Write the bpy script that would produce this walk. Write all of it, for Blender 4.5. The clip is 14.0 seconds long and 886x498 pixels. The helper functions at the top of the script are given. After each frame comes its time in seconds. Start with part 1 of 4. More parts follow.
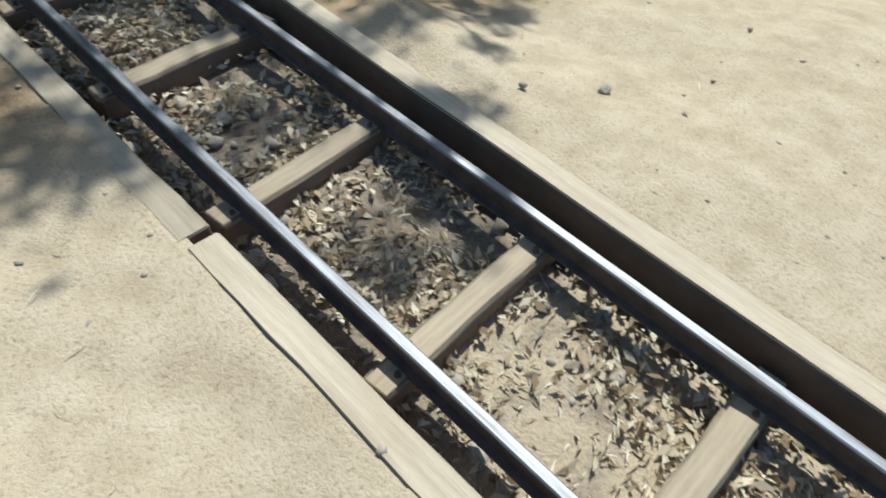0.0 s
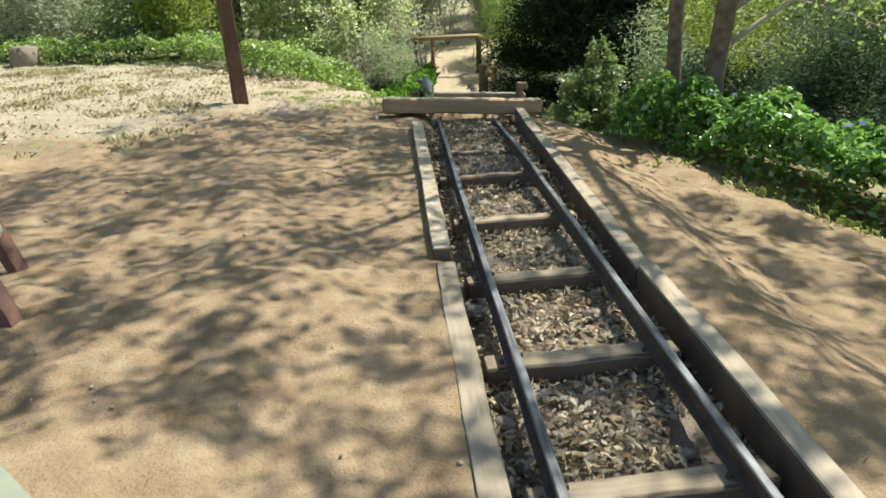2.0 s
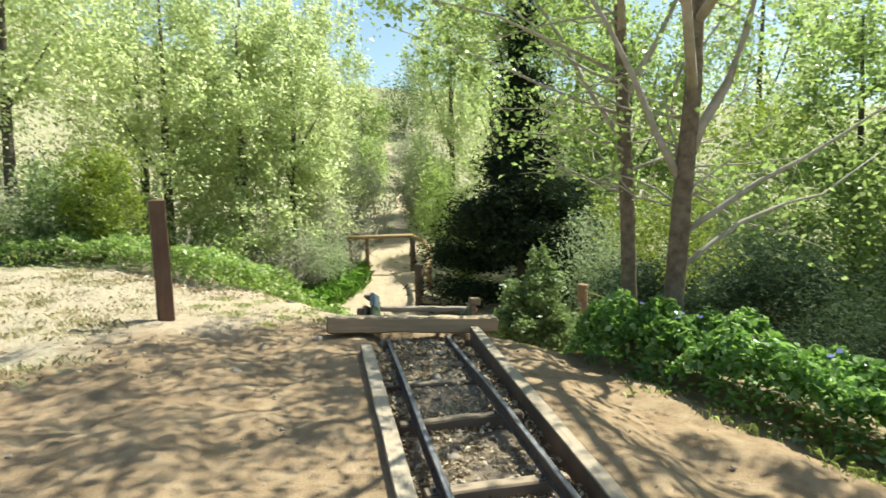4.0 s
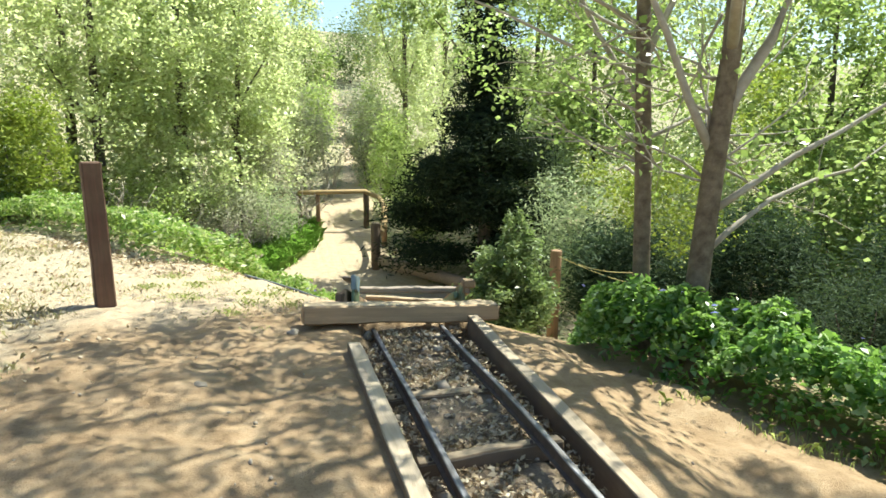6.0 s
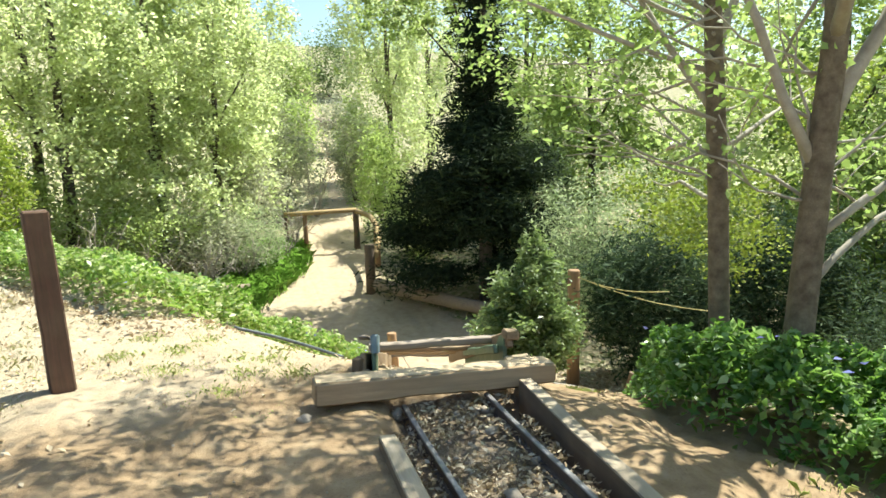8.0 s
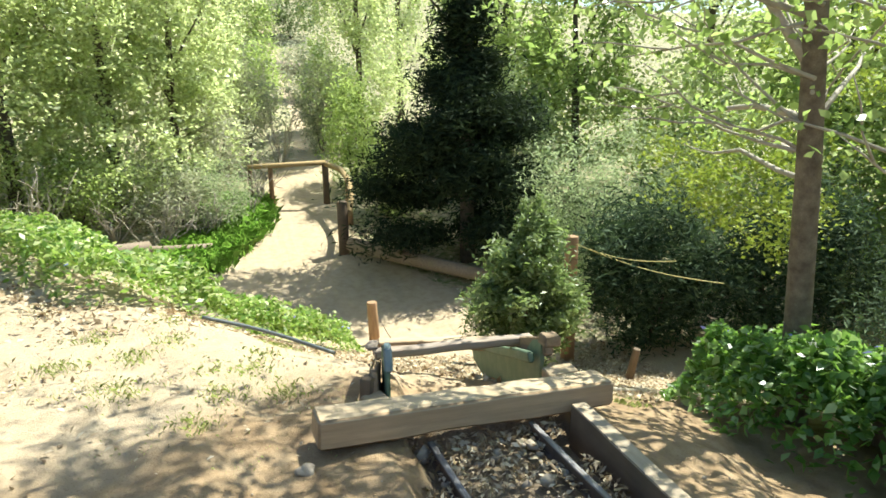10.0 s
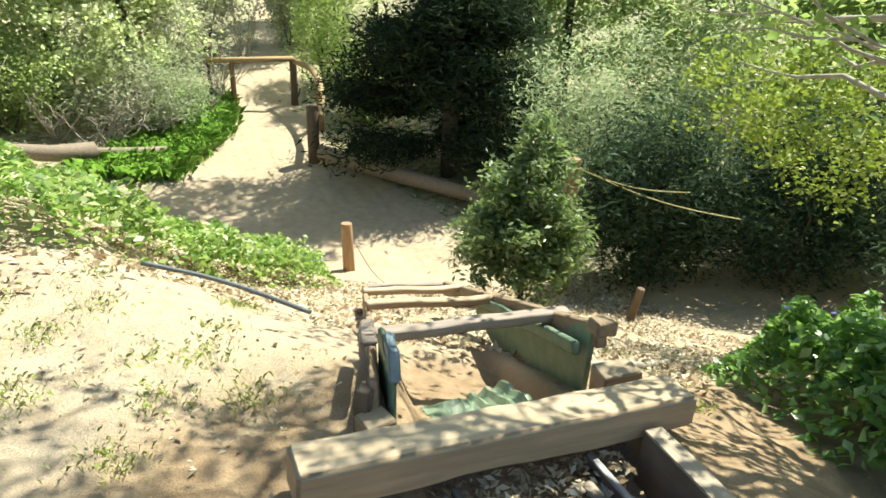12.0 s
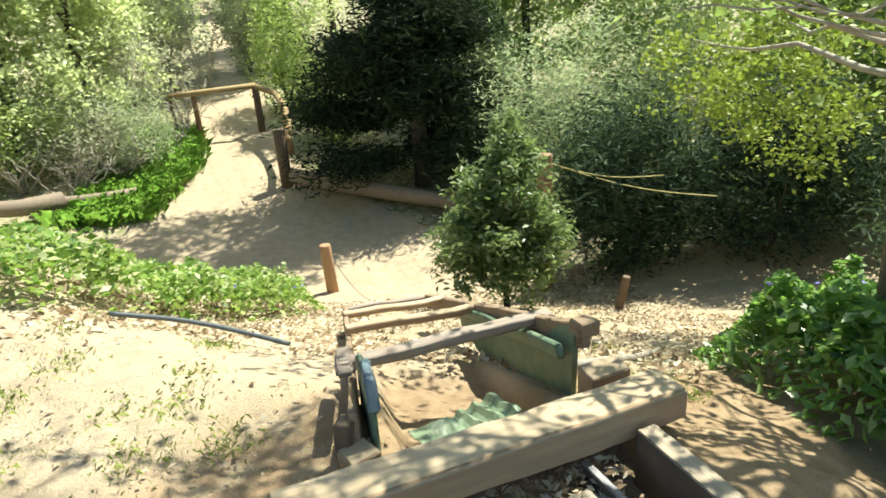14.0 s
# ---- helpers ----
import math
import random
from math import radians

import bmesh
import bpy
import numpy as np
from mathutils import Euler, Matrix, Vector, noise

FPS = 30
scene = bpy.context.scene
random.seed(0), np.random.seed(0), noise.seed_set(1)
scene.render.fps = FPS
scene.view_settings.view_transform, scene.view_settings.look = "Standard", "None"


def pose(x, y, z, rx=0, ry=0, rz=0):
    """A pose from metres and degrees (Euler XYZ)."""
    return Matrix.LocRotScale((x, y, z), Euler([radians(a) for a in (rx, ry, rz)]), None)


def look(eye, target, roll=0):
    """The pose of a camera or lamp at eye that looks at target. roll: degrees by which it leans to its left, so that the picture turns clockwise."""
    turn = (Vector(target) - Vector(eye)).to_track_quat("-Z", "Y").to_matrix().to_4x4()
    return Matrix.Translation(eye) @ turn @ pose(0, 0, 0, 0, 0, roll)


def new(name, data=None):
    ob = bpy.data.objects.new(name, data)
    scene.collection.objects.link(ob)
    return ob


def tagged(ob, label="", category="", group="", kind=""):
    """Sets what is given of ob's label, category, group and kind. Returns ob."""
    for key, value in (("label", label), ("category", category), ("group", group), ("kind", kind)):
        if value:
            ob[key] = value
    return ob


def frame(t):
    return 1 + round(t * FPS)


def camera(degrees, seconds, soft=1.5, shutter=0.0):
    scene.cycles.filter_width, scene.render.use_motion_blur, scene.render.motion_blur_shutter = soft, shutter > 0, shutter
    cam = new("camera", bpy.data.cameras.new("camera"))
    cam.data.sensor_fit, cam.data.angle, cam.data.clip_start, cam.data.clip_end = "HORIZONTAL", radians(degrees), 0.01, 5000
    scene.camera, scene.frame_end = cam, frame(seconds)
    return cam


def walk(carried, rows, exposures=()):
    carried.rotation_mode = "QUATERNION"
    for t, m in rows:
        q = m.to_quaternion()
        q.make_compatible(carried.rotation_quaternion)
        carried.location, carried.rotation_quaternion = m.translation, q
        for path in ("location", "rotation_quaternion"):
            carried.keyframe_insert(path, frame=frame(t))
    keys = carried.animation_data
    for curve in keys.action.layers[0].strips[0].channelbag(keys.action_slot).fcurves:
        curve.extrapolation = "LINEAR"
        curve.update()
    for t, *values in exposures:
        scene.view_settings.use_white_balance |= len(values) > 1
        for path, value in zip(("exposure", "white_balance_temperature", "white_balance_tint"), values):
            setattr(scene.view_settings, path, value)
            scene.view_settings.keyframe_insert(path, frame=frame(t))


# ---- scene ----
cam = camera(66.6, 14.0, soft=1.6, shutter=0.15)
PATH = [
    (0, (-0.619, 0.0, 1.267), (0.359, 0.925, -0.212), 3.1),
    (0.5, (-0.633, 0.161, 1.312), (0.139, 1.429, -0.029), 2.0),
    (1, (-0.648, 0.31, 1.403), (-0.113, 1.848, 0.242), 0.4),
    (1.5, (-0.443, 0.507, 1.263), (-0.228, 2.275, 0.353), -2.0),
    (2, (-0.394, 0.664, 1.243), (-0.279, 2.529, 0.53), -2.0),
    (2.5, (-0.41, 0.8, 1.341), (-0.247, 2.728, 0.834), -2.7),
    (3, (-0.371, 1.014, 1.377), (-0.219, 2.99, 1.11), -0.5),
    (3.5, (-0.407, 1.183, 1.404), (-0.294, 3.176, 1.272), -1.2),
    (4, (-0.549, 1.35, 1.435), (-0.198, 3.311, 1.255), -0.8),
    (4.2, (-0.567, 1.408, 1.443), (-0.111, 3.341, 1.199), 0.2),
    (6.3, (-0.847, 2.615, 1.586), (-0.319, 4.516, 1.258), -0.0),
    (6.5, (-0.86, 2.793, 1.59), (-0.338, 4.696, 1.267), -1.4),
    (7, (-0.894, 3.127, 1.628), (-0.388, 5.038, 1.328), -2.4),
    (9.3, (-0.866, 4.251, 1.729), (-0.228, 6.12, 1.415), -1.3),
    (9.5, (-0.924, 4.394, 1.743), (-0.291, 6.263, 1.415), -1.2),
    (10, (-0.947, 4.717, 1.762), (-0.292, 6.552, 1.309), -1.1),
    (10.5, (-0.886, 5.032, 1.749), (-0.215, 6.831, 1.19), -2.7),
    (11, (-0.839, 5.372, 1.759), (-0.22, 7.169, 1.137), -0.2),
    (11.5, (-0.787, 5.743, 1.736), (-0.118, 7.502, 1.058), -2.4),
    (12, (-0.79, 5.924, 1.716), (-0.072, 7.644, 0.991), 1.7),
    (12.5, (-0.787, 5.944, 1.714), (-0.144, 7.706, 1.018), 0.9),
    (13, (-0.772, 5.939, 1.719), (-0.146, 7.705, 1.02), -0.2),
    (13.5, (-0.77, 5.942, 1.723), (-0.115, 7.696, 1.019), -0.8),
    (14, (-0.672, 5.984, 1.716), (0.085, 7.695, 1.009), -4.5),
]
walk(cam, [(t, look(eye, target, roll)) for t, eye, target, roll in PATH],
     [(0.0, 0.3, 5700, 0), (0.5, 0.1, 6150, 1), (1.0, 0.3, 6400, 2), (1.5, 0.52, 6450, 1), (2.0, 0.65, 6400, 1), (3.0, 0.75, 6500, -1), (6.5, 1.13, 6500, 0), (10.0, 1.15, 6500, 0), (14.0, 1.06, 6600, 0)])

# ---- sky and sun ----
SUN_UP, SUN_EAST = radians(58), math.atan2(0.9, 0.43)
to_sun = Vector((math.cos(SUN_UP) * math.sin(SUN_EAST), math.cos(SUN_UP) * math.cos(SUN_EAST), math.sin(SUN_UP)))
world = bpy.data.worlds.new("sky")
scene.world = world
world.use_nodes = True
wn = world.node_tree
sky = wn.nodes.new("ShaderNodeTexSky")
sky.sky_type, sky.sun_disc, sky.sun_elevation, sky.sun_rotation = "NISHITA", False, SUN_UP, SUN_EAST
wn.nodes["Background"].inputs["Strength"].default_value = 0.1
wn.links.new(sky.outputs[0], wn.nodes["Background"].inputs["Color"])
sun_data = bpy.data.lights.new("sun", "SUN")
sun_data.energy, sun_data.angle, sun_data.color = 5.0, radians(0.53), (1.0, 0.96, 0.88)
sun = new("sun", sun_data)
sun.matrix_world = look(to_sun * 60, (0, 0, 0))


# ---- materials ----
def material(name, rough=0.8, metal=0.0):
    m = bpy.data.materials.new(name)
    m.use_nodes = True
    b = m.node_tree.nodes["Principled BSDF"]
    b.inputs["Roughness"].default_value, b.inputs["Metallic"].default_value = rough, metal
    return m, m.node_tree, b


def node(nt, kind, **kw):
    n = nt.nodes.new(kind)
    for k, v in kw.items():
        n.inputs[k].default_value = v
    return n


def coords(nt, scale=(1, 1, 1)):
    tc, mp = nt.nodes.new("ShaderNodeTexCoord"), nt.nodes.new("ShaderNodeMapping")
    mp.inputs["Scale"].default_value = scale
    nt.links.new(tc.outputs["Object"], mp.inputs["Vector"])
    return mp.outputs["Vector"]


def noise_of(nt, vec, scale, detail=4, rough=0.6):
    n = node(nt, "ShaderNodeTexNoise", Scale=scale, Detail=detail, Roughness=rough)
    nt.links.new(vec, n.inputs["Vector"])
    return n.outputs["Fac"]


def ramp(nt, fac, stops):
    r = nt.nodes.new("ShaderNodeValToRGB")
    e = r.color_ramp.elements
    while len(e) < len(stops):
        e.new(0.5)
    for el, (p, c) in zip(e, stops):
        el.position, el.color = p, (*c, 1)
    nt.links.new(fac, r.inputs["Fac"])
    return r.outputs["Color"]


def mixed(nt, fac, a, b, mode="MIX"):
    m = nt.nodes.new("ShaderNodeMix")
    m.data_type, m.blend_type = "RGBA", mode
    for sock, v in ((m.inputs["Factor"], fac), (m.inputs["A"], a), (m.inputs["B"], b)):
        if hasattr(v, "is_linked"):
            nt.links.new(v, sock)
        else:
            sock.default_value = v if isinstance(v, float) else (*v, 1)
    return m.outputs["Result"]


def bumped(nt, b, height, strength=0.4, distance=0.01):
    n = node(nt, "ShaderNodeBump", Strength=strength, Distance=distance)
    nt.links.new(height, n.inputs["Height"])
    nt.links.new(n.outputs["Normal"], b.inputs["Normal"])


def wood(name, dark, light, axis=0, rough=0.85, grain=14.0, side=None):
    """Weathered timber with grain along one axis of the part."""
    m, nt, b = material(name, rough)
    sc = [grain] * 3
    sc[axis] = grain * 0.07
    v, w = coords(nt, sc), coords(nt)
    fine, blot = noise_of(nt, v, 3.0, 6, 0.7), noise_of(nt, w, 5.0, 4)
    info = nt.nodes.new("ShaderNodeObjectInfo")
    c = ramp(nt, fine, [(0.3, dark), (0.7, light)])
    # side: steep faces get a darker colour that stands in for shade
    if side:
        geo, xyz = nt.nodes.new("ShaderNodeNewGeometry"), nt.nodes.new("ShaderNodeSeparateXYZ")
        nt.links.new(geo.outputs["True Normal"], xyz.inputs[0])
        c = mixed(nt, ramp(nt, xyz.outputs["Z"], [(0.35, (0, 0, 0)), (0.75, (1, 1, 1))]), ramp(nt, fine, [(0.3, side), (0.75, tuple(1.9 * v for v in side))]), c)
    c = mixed(nt, blot, c, mixed(nt, 0.6, c, (0.30, 0.21, 0.13)))
    shade = nt.nodes.new("ShaderNodeMapRange")
    shade.inputs["To Min"].default_value, shade.inputs["To Max"].default_value = 0.8, 1.15
    nt.links.new(info.outputs["Random"], shade.inputs["Value"])
    hsv = node(nt, "ShaderNodeHueSaturation")
    nt.links.new(shade.outputs[0], hsv.inputs["Value"])
    nt.links.new(c, hsv.inputs["Color"])
    nt.links.new(hsv.outputs[0], b.inputs["Base Color"])
    bumped(nt, b, fine, 0.6, 0.006)
    return m


def leafy(name, stops, rough=0.5, through_light=0.45, tint=(0.35, 0.5, 0.08), gloss=0.4):
    """Leaves: colour varies leaf by leaf, light shines through."""
    m, nt, b = material(name, rough)
    geo = nt.nodes.new("ShaderNodeNewGeometry")
    n = len(stops)
    c = ramp(nt, geo.outputs["Random Per Island"], [(i / max(n - 1, 1), s) for i, s in enumerate(stops)])
    clump = noise_of(nt, coords(nt), 1.3, 3)
    dull = node(nt, "ShaderNodeHueSaturation")
    rng = nt.nodes.new("ShaderNodeMapRange")
    rng.inputs["From Min"].default_value, rng.inputs["From Max"].default_value = 0.3, 0.7
    rng.inputs["To Min"].default_value, rng.inputs["To Max"].default_value = 0.75, 1.2
    nt.links.new(clump, rng.inputs["Value"])
    nt.links.new(rng.outputs[0], dull.inputs["Value"])
    nt.links.new(c, dull.inputs["Color"])
    nt.links.new(dull.outputs[0], b.inputs["Base Color"])
    b.inputs["Specular IOR Level"].default_value = gloss
    tr = nt.nodes.new("ShaderNodeBsdfTranslucent")
    nt.links.new(mixed(nt, 0.5, dull.outputs[0], tint), tr.inputs["Color"])
    mx = node(nt, "ShaderNodeMixShader", Fac=through_light)
    nt.links.new(b.outputs[0], mx.inputs[1])
    nt.links.new(tr.outputs[0], mx.inputs[2])
    nt.links.new(mx.outputs[0], nt.nodes["Material Output"].inputs["Surface"])
    return m


def plain(name, a, c, scale=8.0, rough=0.8, metal=0.0, bump=0.3, depth=0.005):
    m, nt, b = material(name, rough, metal)
    v = coords(nt)
    f, g = noise_of(nt, v, scale, 6), noise_of(nt, v, scale * 9, 4)
    col = mixed(nt, g, ramp(nt, f, [(0.35, a), (0.65, c)]), a)
    nt.links.new(col, b.inputs["Base Color"])
    bumped(nt, b, g, bump, depth)
    return m


def ground_material():
    m, nt, b = material("sandy_soil", 0.95)
    b.inputs["Specular IOR Level"].default_value = 0.15
    v = coords(nt)
    big, mid, fine = noise_of(nt, v, 0.7, 5), noise_of(nt, v, 6.0, 5), noise_of(nt, v, 70.0, 4, 0.7)
    def mask(name, lo, hi):
        at = nt.nodes.new("ShaderNodeAttribute")
        at.attribute_name = name
        add = nt.nodes.new("ShaderNodeMath")
        add.operation = "ADD"
        sub = nt.nodes.new("ShaderNodeMath")
        sub.operation, sub.inputs[1].default_value = "SUBTRACT", 0.5
        nt.links.new(mid, sub.inputs[0])
        nt.links.new(at.outputs["Fac"], add.inputs[0])
        nt.links.new(sub.outputs[0], add.inputs[1])
        return ramp(nt, add.outputs[0], [(lo, (0, 0, 0)), (hi, (1, 1, 1))])

    soil = ramp(nt, mid, [(0.3, (0.36, 0.28, 0.19)), (0.55, (0.46, 0.37, 0.262)), (0.75, (0.53, 0.435, 0.325))])
    soil = mixed(nt, big, soil, mixed(nt, 0.5, soil, (0.47, 0.36, 0.235)))
    warm = ramp(nt, mid, [(0.3, (0.245, 0.165, 0.095)), (0.55, (0.345, 0.245, 0.148)), (0.75, (0.42, 0.315, 0.2))])
    soil = mixed(nt, mask("loose", 0.3, 0.7), soil, warm)
    speck = ramp(nt, fine, [(0.33, (0.24, 0.17, 0.11)), (0.45, (1, 1, 1))])
    soil = mixed(nt, 0.35, soil, speck, "MULTIPLY")
    cells = node(nt, "ShaderNodeTexVoronoi", Scale=24.0)
    nt.links.new(v, cells.inputs["Vector"])
    chips = ramp(nt, cells.outputs["Distance"], [(0.0, (0.62, 0.53, 0.38)), (0.5, (0.36, 0.27, 0.17))])
    litter = mixed(nt, mid, chips, ramp(nt, fine, [(0.35, (0.25, 0.19, 0.11)), (0.65, (0.62, 0.52, 0.36))]))
    green = ramp(nt, fine, [(0.3, (0.07, 0.10, 0.03)), (0.7, (0.22, 0.25, 0.09))])
    straw = ramp(nt, fine, [(0.3, (0.27, 0.218, 0.138)), (0.7, (0.52, 0.45, 0.335))])
    turf = mixed(nt, ramp(nt, mid, [(0.4, (0, 0, 0)), (0.65, (1, 1, 1))]), straw, green)

    c = mixed(nt, mask("litter", 0.35, 0.6), soil, litter)
    # dark bed litter, with the shade of the trench put into its colour
    shaded_mulch = mixed(nt, mid, ramp(nt, fine, [(0.35, (0.11, 0.085, 0.06)), (0.65, (0.36, 0.29, 0.21))]), (0.25, 0.19, 0.135))
    c = mixed(nt, mask("shaded_mulch", 0.4, 0.6), c, shaded_mulch)
    c = mixed(nt, mask("straw", 0.3, 0.8), c, straw)
    c = mixed(nt, mask("turf", 0.4, 0.6), c, turf)
    nt.links.new(c, b.inputs["Base Color"])
    both = mixed(nt, 0.5, mid, fine)
    bumped(nt, b, both, 0.7, 0.035)
    return m


SOIL = ground_material()
# pale worn tops; shade on the tie sides is put into the colour
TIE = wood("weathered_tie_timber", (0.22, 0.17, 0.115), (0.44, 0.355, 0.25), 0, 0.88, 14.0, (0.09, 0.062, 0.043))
# dust on top, the trench's shade painted into the side colour
BOARD = wood("dusty_timber_shaded_sides", (0.36, 0.295, 0.21), (0.53, 0.445, 0.335), 1, 0.92, 14.0, (0.05, 0.036, 0.026))
# bleached top; the darker side colour paints in shade on upright faces
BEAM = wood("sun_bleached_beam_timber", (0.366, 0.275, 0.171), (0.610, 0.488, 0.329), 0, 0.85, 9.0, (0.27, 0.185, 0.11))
GREY_WOOD = wood("grey_weathered_timber", (0.17, 0.14, 0.125), (0.36, 0.31, 0.27), 0)
SIDE_WOOD = wood("brown_side_timber", (0.17, 0.11, 0.065), (0.36, 0.26, 0.165), 1)
POST_RED = wood("red_brown_stained_post", (0.05, 0.02, 0.014), (0.135, 0.05, 0.034), 2)
POST_TAN = wood("orange_brown_post", (0.22, 0.115, 0.055), (0.42, 0.25, 0.135), 2)
POST_DARK = wood("dark_brown_post", (0.045, 0.03, 0.02), (0.11, 0.075, 0.05), 2)
GATE_WOOD = wood("yellow_pine_rail", (0.38, 0.25, 0.09), (0.60, 0.43, 0.20), 0)
LOG = wood("grey_log_bark", (0.12, 0.09, 0.07), (0.34, 0.28, 0.22), 0)
BARK = plain("smooth_grey_brown_bark", (0.12, 0.086, 0.056), (0.35, 0.28, 0.2), 13.0, 0.9, 0, 0.8, 0.015)
PALE_BARK = plain("pale_branch_bark", (0.30, 0.26, 0.21), (0.52, 0.47, 0.40), 9.0, 0.85)
DARK_BARK = plain("dark_bark", (0.065, 0.05, 0.038), (0.17, 0.135, 0.1), 7.0, 0.95, 0, 0.6, 0.02)
GREEN_PAINT = plain("flaking_green_paint", (0.10, 0.155, 0.095), (0.23, 0.27, 0.17), 11.0, 0.6)
PALE_GREEN = plain("faded_pale_green_paint", (0.24, 0.265, 0.205), (0.38, 0.36, 0.28), 7.0, 0.65)
SHEET = plain("translucent_green_sheet", (0.17, 0.23, 0.14), (0.29, 0.33, 0.21), 9.0, 0.5)
BLUE_PAINT = plain("faded_blue_paint", (0.12, 0.18, 0.21), (0.24, 0.28, 0.30), 9.0, 0.6)
BROWN_PAINT = plain("red_brown_paint", (0.13, 0.06, 0.045), (0.22, 0.12, 0.09), 9.0, 0.65)
WHITE_PAINT = plain("chipped_white_paint", (0.55, 0.53, 0.48), (0.72, 0.70, 0.64), 12.0, 0.6)
HOSE = plain("grey_black_rubber", (0.07, 0.085, 0.09), (0.14, 0.16, 0.165), 20.0, 0.5)
ROPE = plain("yellow_rope", (0.50, 0.43, 0.16), (0.66, 0.58, 0.30), 60.0, 0.8)
STONE = plain("grey_tan_stone", (0.27, 0.22, 0.17), (0.46, 0.40, 0.32), 14.0, 0.9)
DRY_LEAF = leafy("dry_leaf", [(0.20, 0.13, 0.07), (0.38, 0.28, 0.17), (0.55, 0.45, 0.31), (0.66, 0.58, 0.44)], 0.8, 0.15, (0.5, 0.4, 0.2))
GRASS = leafy("grass_blade", [(0.27, 0.36, 0.1), (0.42, 0.5, 0.18), (0.62, 0.6, 0.34)], 0.6, 0.5, (0.6, 0.7, 0.2))
FRESH = leafy("fresh_grass_blade", [(0.08, 0.2, 0.03), (0.18, 0.38, 0.06), (0.4, 0.58, 0.16)], 0.5, 0.5, (0.4, 0.65, 0.1))
STRAW = leafy("dry_straw", [(0.42, 0.38, 0.2), (0.6, 0.54, 0.34), (0.4, 0.44, 0.18)], 0.7, 0.3, (0.7, 0.62, 0.35))
STEEL, _nt, _b = material("worn_rail_steel", 0.58, 0.75)
_n = noise_of(_nt, coords(_nt, (30, 2, 30)), 2.0, 5)
_nt.links.new(ramp(_nt, _n, [(0.3, (0.12, 0.105, 0.1)), (0.7, (0.32, 0.32, 0.34))]), _b.inputs["Base Color"])
bumped(_nt, _b, _n, 0.15, 0.003)
RUST = plain("dark_rusted_steel", (0.075, 0.055, 0.046), (0.17, 0.125, 0.1), 16.0, 0.75, 0.3)
L_SUN = leafy("sunlit_young_leaf", [(0.12, 0.2, 0.035), (0.26, 0.36, 0.09), (0.48, 0.55, 0.24)], 0.32, 0.52, (0.52, 0.7, 0.2))
L_POPLAR = leafy("pale_poplar_leaf", [(0.16, 0.21, 0.075), (0.47, 0.54, 0.25), (0.8, 0.82, 0.58)], 0.3, 0.62, (0.88, 0.97, 0.45))
L_IVY = leafy("glossy_ivy_leaf", [(0.03, 0.072, 0.02), (0.085, 0.18, 0.042), (0.18, 0.31, 0.085), (0.46, 0.57, 0.29)], 0.27, 0.48, (0.4, 0.66, 0.1))
L_PALE_IVY = leafy("pale_ivy_leaf", [(0.07, 0.15, 0.03), (0.22, 0.36, 0.07), (0.4, 0.5, 0.14), (0.68, 0.68, 0.42)], 0.42, 0.45)
L_PINE = leafy("dark_pine_needle", [(0.012, 0.02, 0.012), (0.024, 0.038, 0.02), (0.055, 0.075, 0.036)], 0.85, 0.15, (0.05, 0.08, 0.02), 0.08)
L_BUSH = leafy("bush_leaf", [(0.07, 0.11, 0.04), (0.15, 0.21, 0.08), (0.32, 0.37, 0.2)], 0.38, 0.4, (0.4, 0.55, 0.15))
L_GREY = leafy("grey_green_leaf", [(0.2, 0.23, 0.13), (0.34, 0.36, 0.23), (0.55, 0.54, 0.4)], 0.55, 0.5, (0.6, 0.62, 0.4))
L_YELLOW = leafy("yellow_green_leaf", [(0.15, 0.2, 0.02), (0.27, 0.32, 0.045), (0.38, 0.41, 0.07)], 0.5, 0.4)
L_BLUE = leafy("blue_green_leaf", [(0.022, 0.04, 0.022), (0.048, 0.078, 0.042), (0.1, 0.14, 0.08)], 0.8, 0.25, (0.1, 0.16, 0.05), 0.12)
L_FEATHER = leafy("feathery_grey_green_leaf", [(0.16, 0.22, 0.1), (0.31, 0.39, 0.19), (0.54, 0.6, 0.37)], 0.5, 0.58, (0.55, 0.65, 0.35))
L_SHRUB = leafy("mid_green_leaf", [(0.1, 0.15, 0.045), (0.22, 0.3, 0.09), (0.42, 0.5, 0.22)], 0.42, 0.55, (0.65, 0.8, 0.22))


# ---- building helpers ----
rng = np.random.default_rng(7)


def np_mesh(name, verts, faces):
    """A mesh from arrays: faces all have the same number of corners."""
    me = bpy.data.meshes.new(name)
    verts, faces = np.asarray(verts, np.float32), np.asarray(faces, np.int32)
    k = faces.shape[1]
    me.vertices.add(len(verts))
    me.vertices.foreach_set("co", verts.ravel())
    me.loops.add(faces.size)
    me.loops.foreach_set("vertex_index", faces.ravel())
    me.polygons.add(len(faces))
    me.polygons.foreach_set("loop_start", np.arange(0, faces.size, k, dtype=np.int32))
    me.polygons.foreach_set("loop_total", np.full(len(faces), k, np.int32))
    me.update(calc_edges=True)
    return me


def put(name, data, mat, parent=None, label=""):
    """Links a bmesh or a mesh as one object, under a thing where one is given."""
    if isinstance(data, bmesh.types.BMesh):
        me = bpy.data.meshes.new(name)
        sawn = "timber" in data.faces.layers.int
        data.to_mesh(me)
        data.free()
    else:
        sawn = False
        me = data
    if mat and not me.materials:
        me.materials.append(mat)
    ob = new(name, me)
    ob.parent = parent
    if sawn:
        ob.modifiers.new("soft_edges", "WEIGHTED_NORMAL").weight = 80
    if label:
        tagged(ob, label)
    return ob


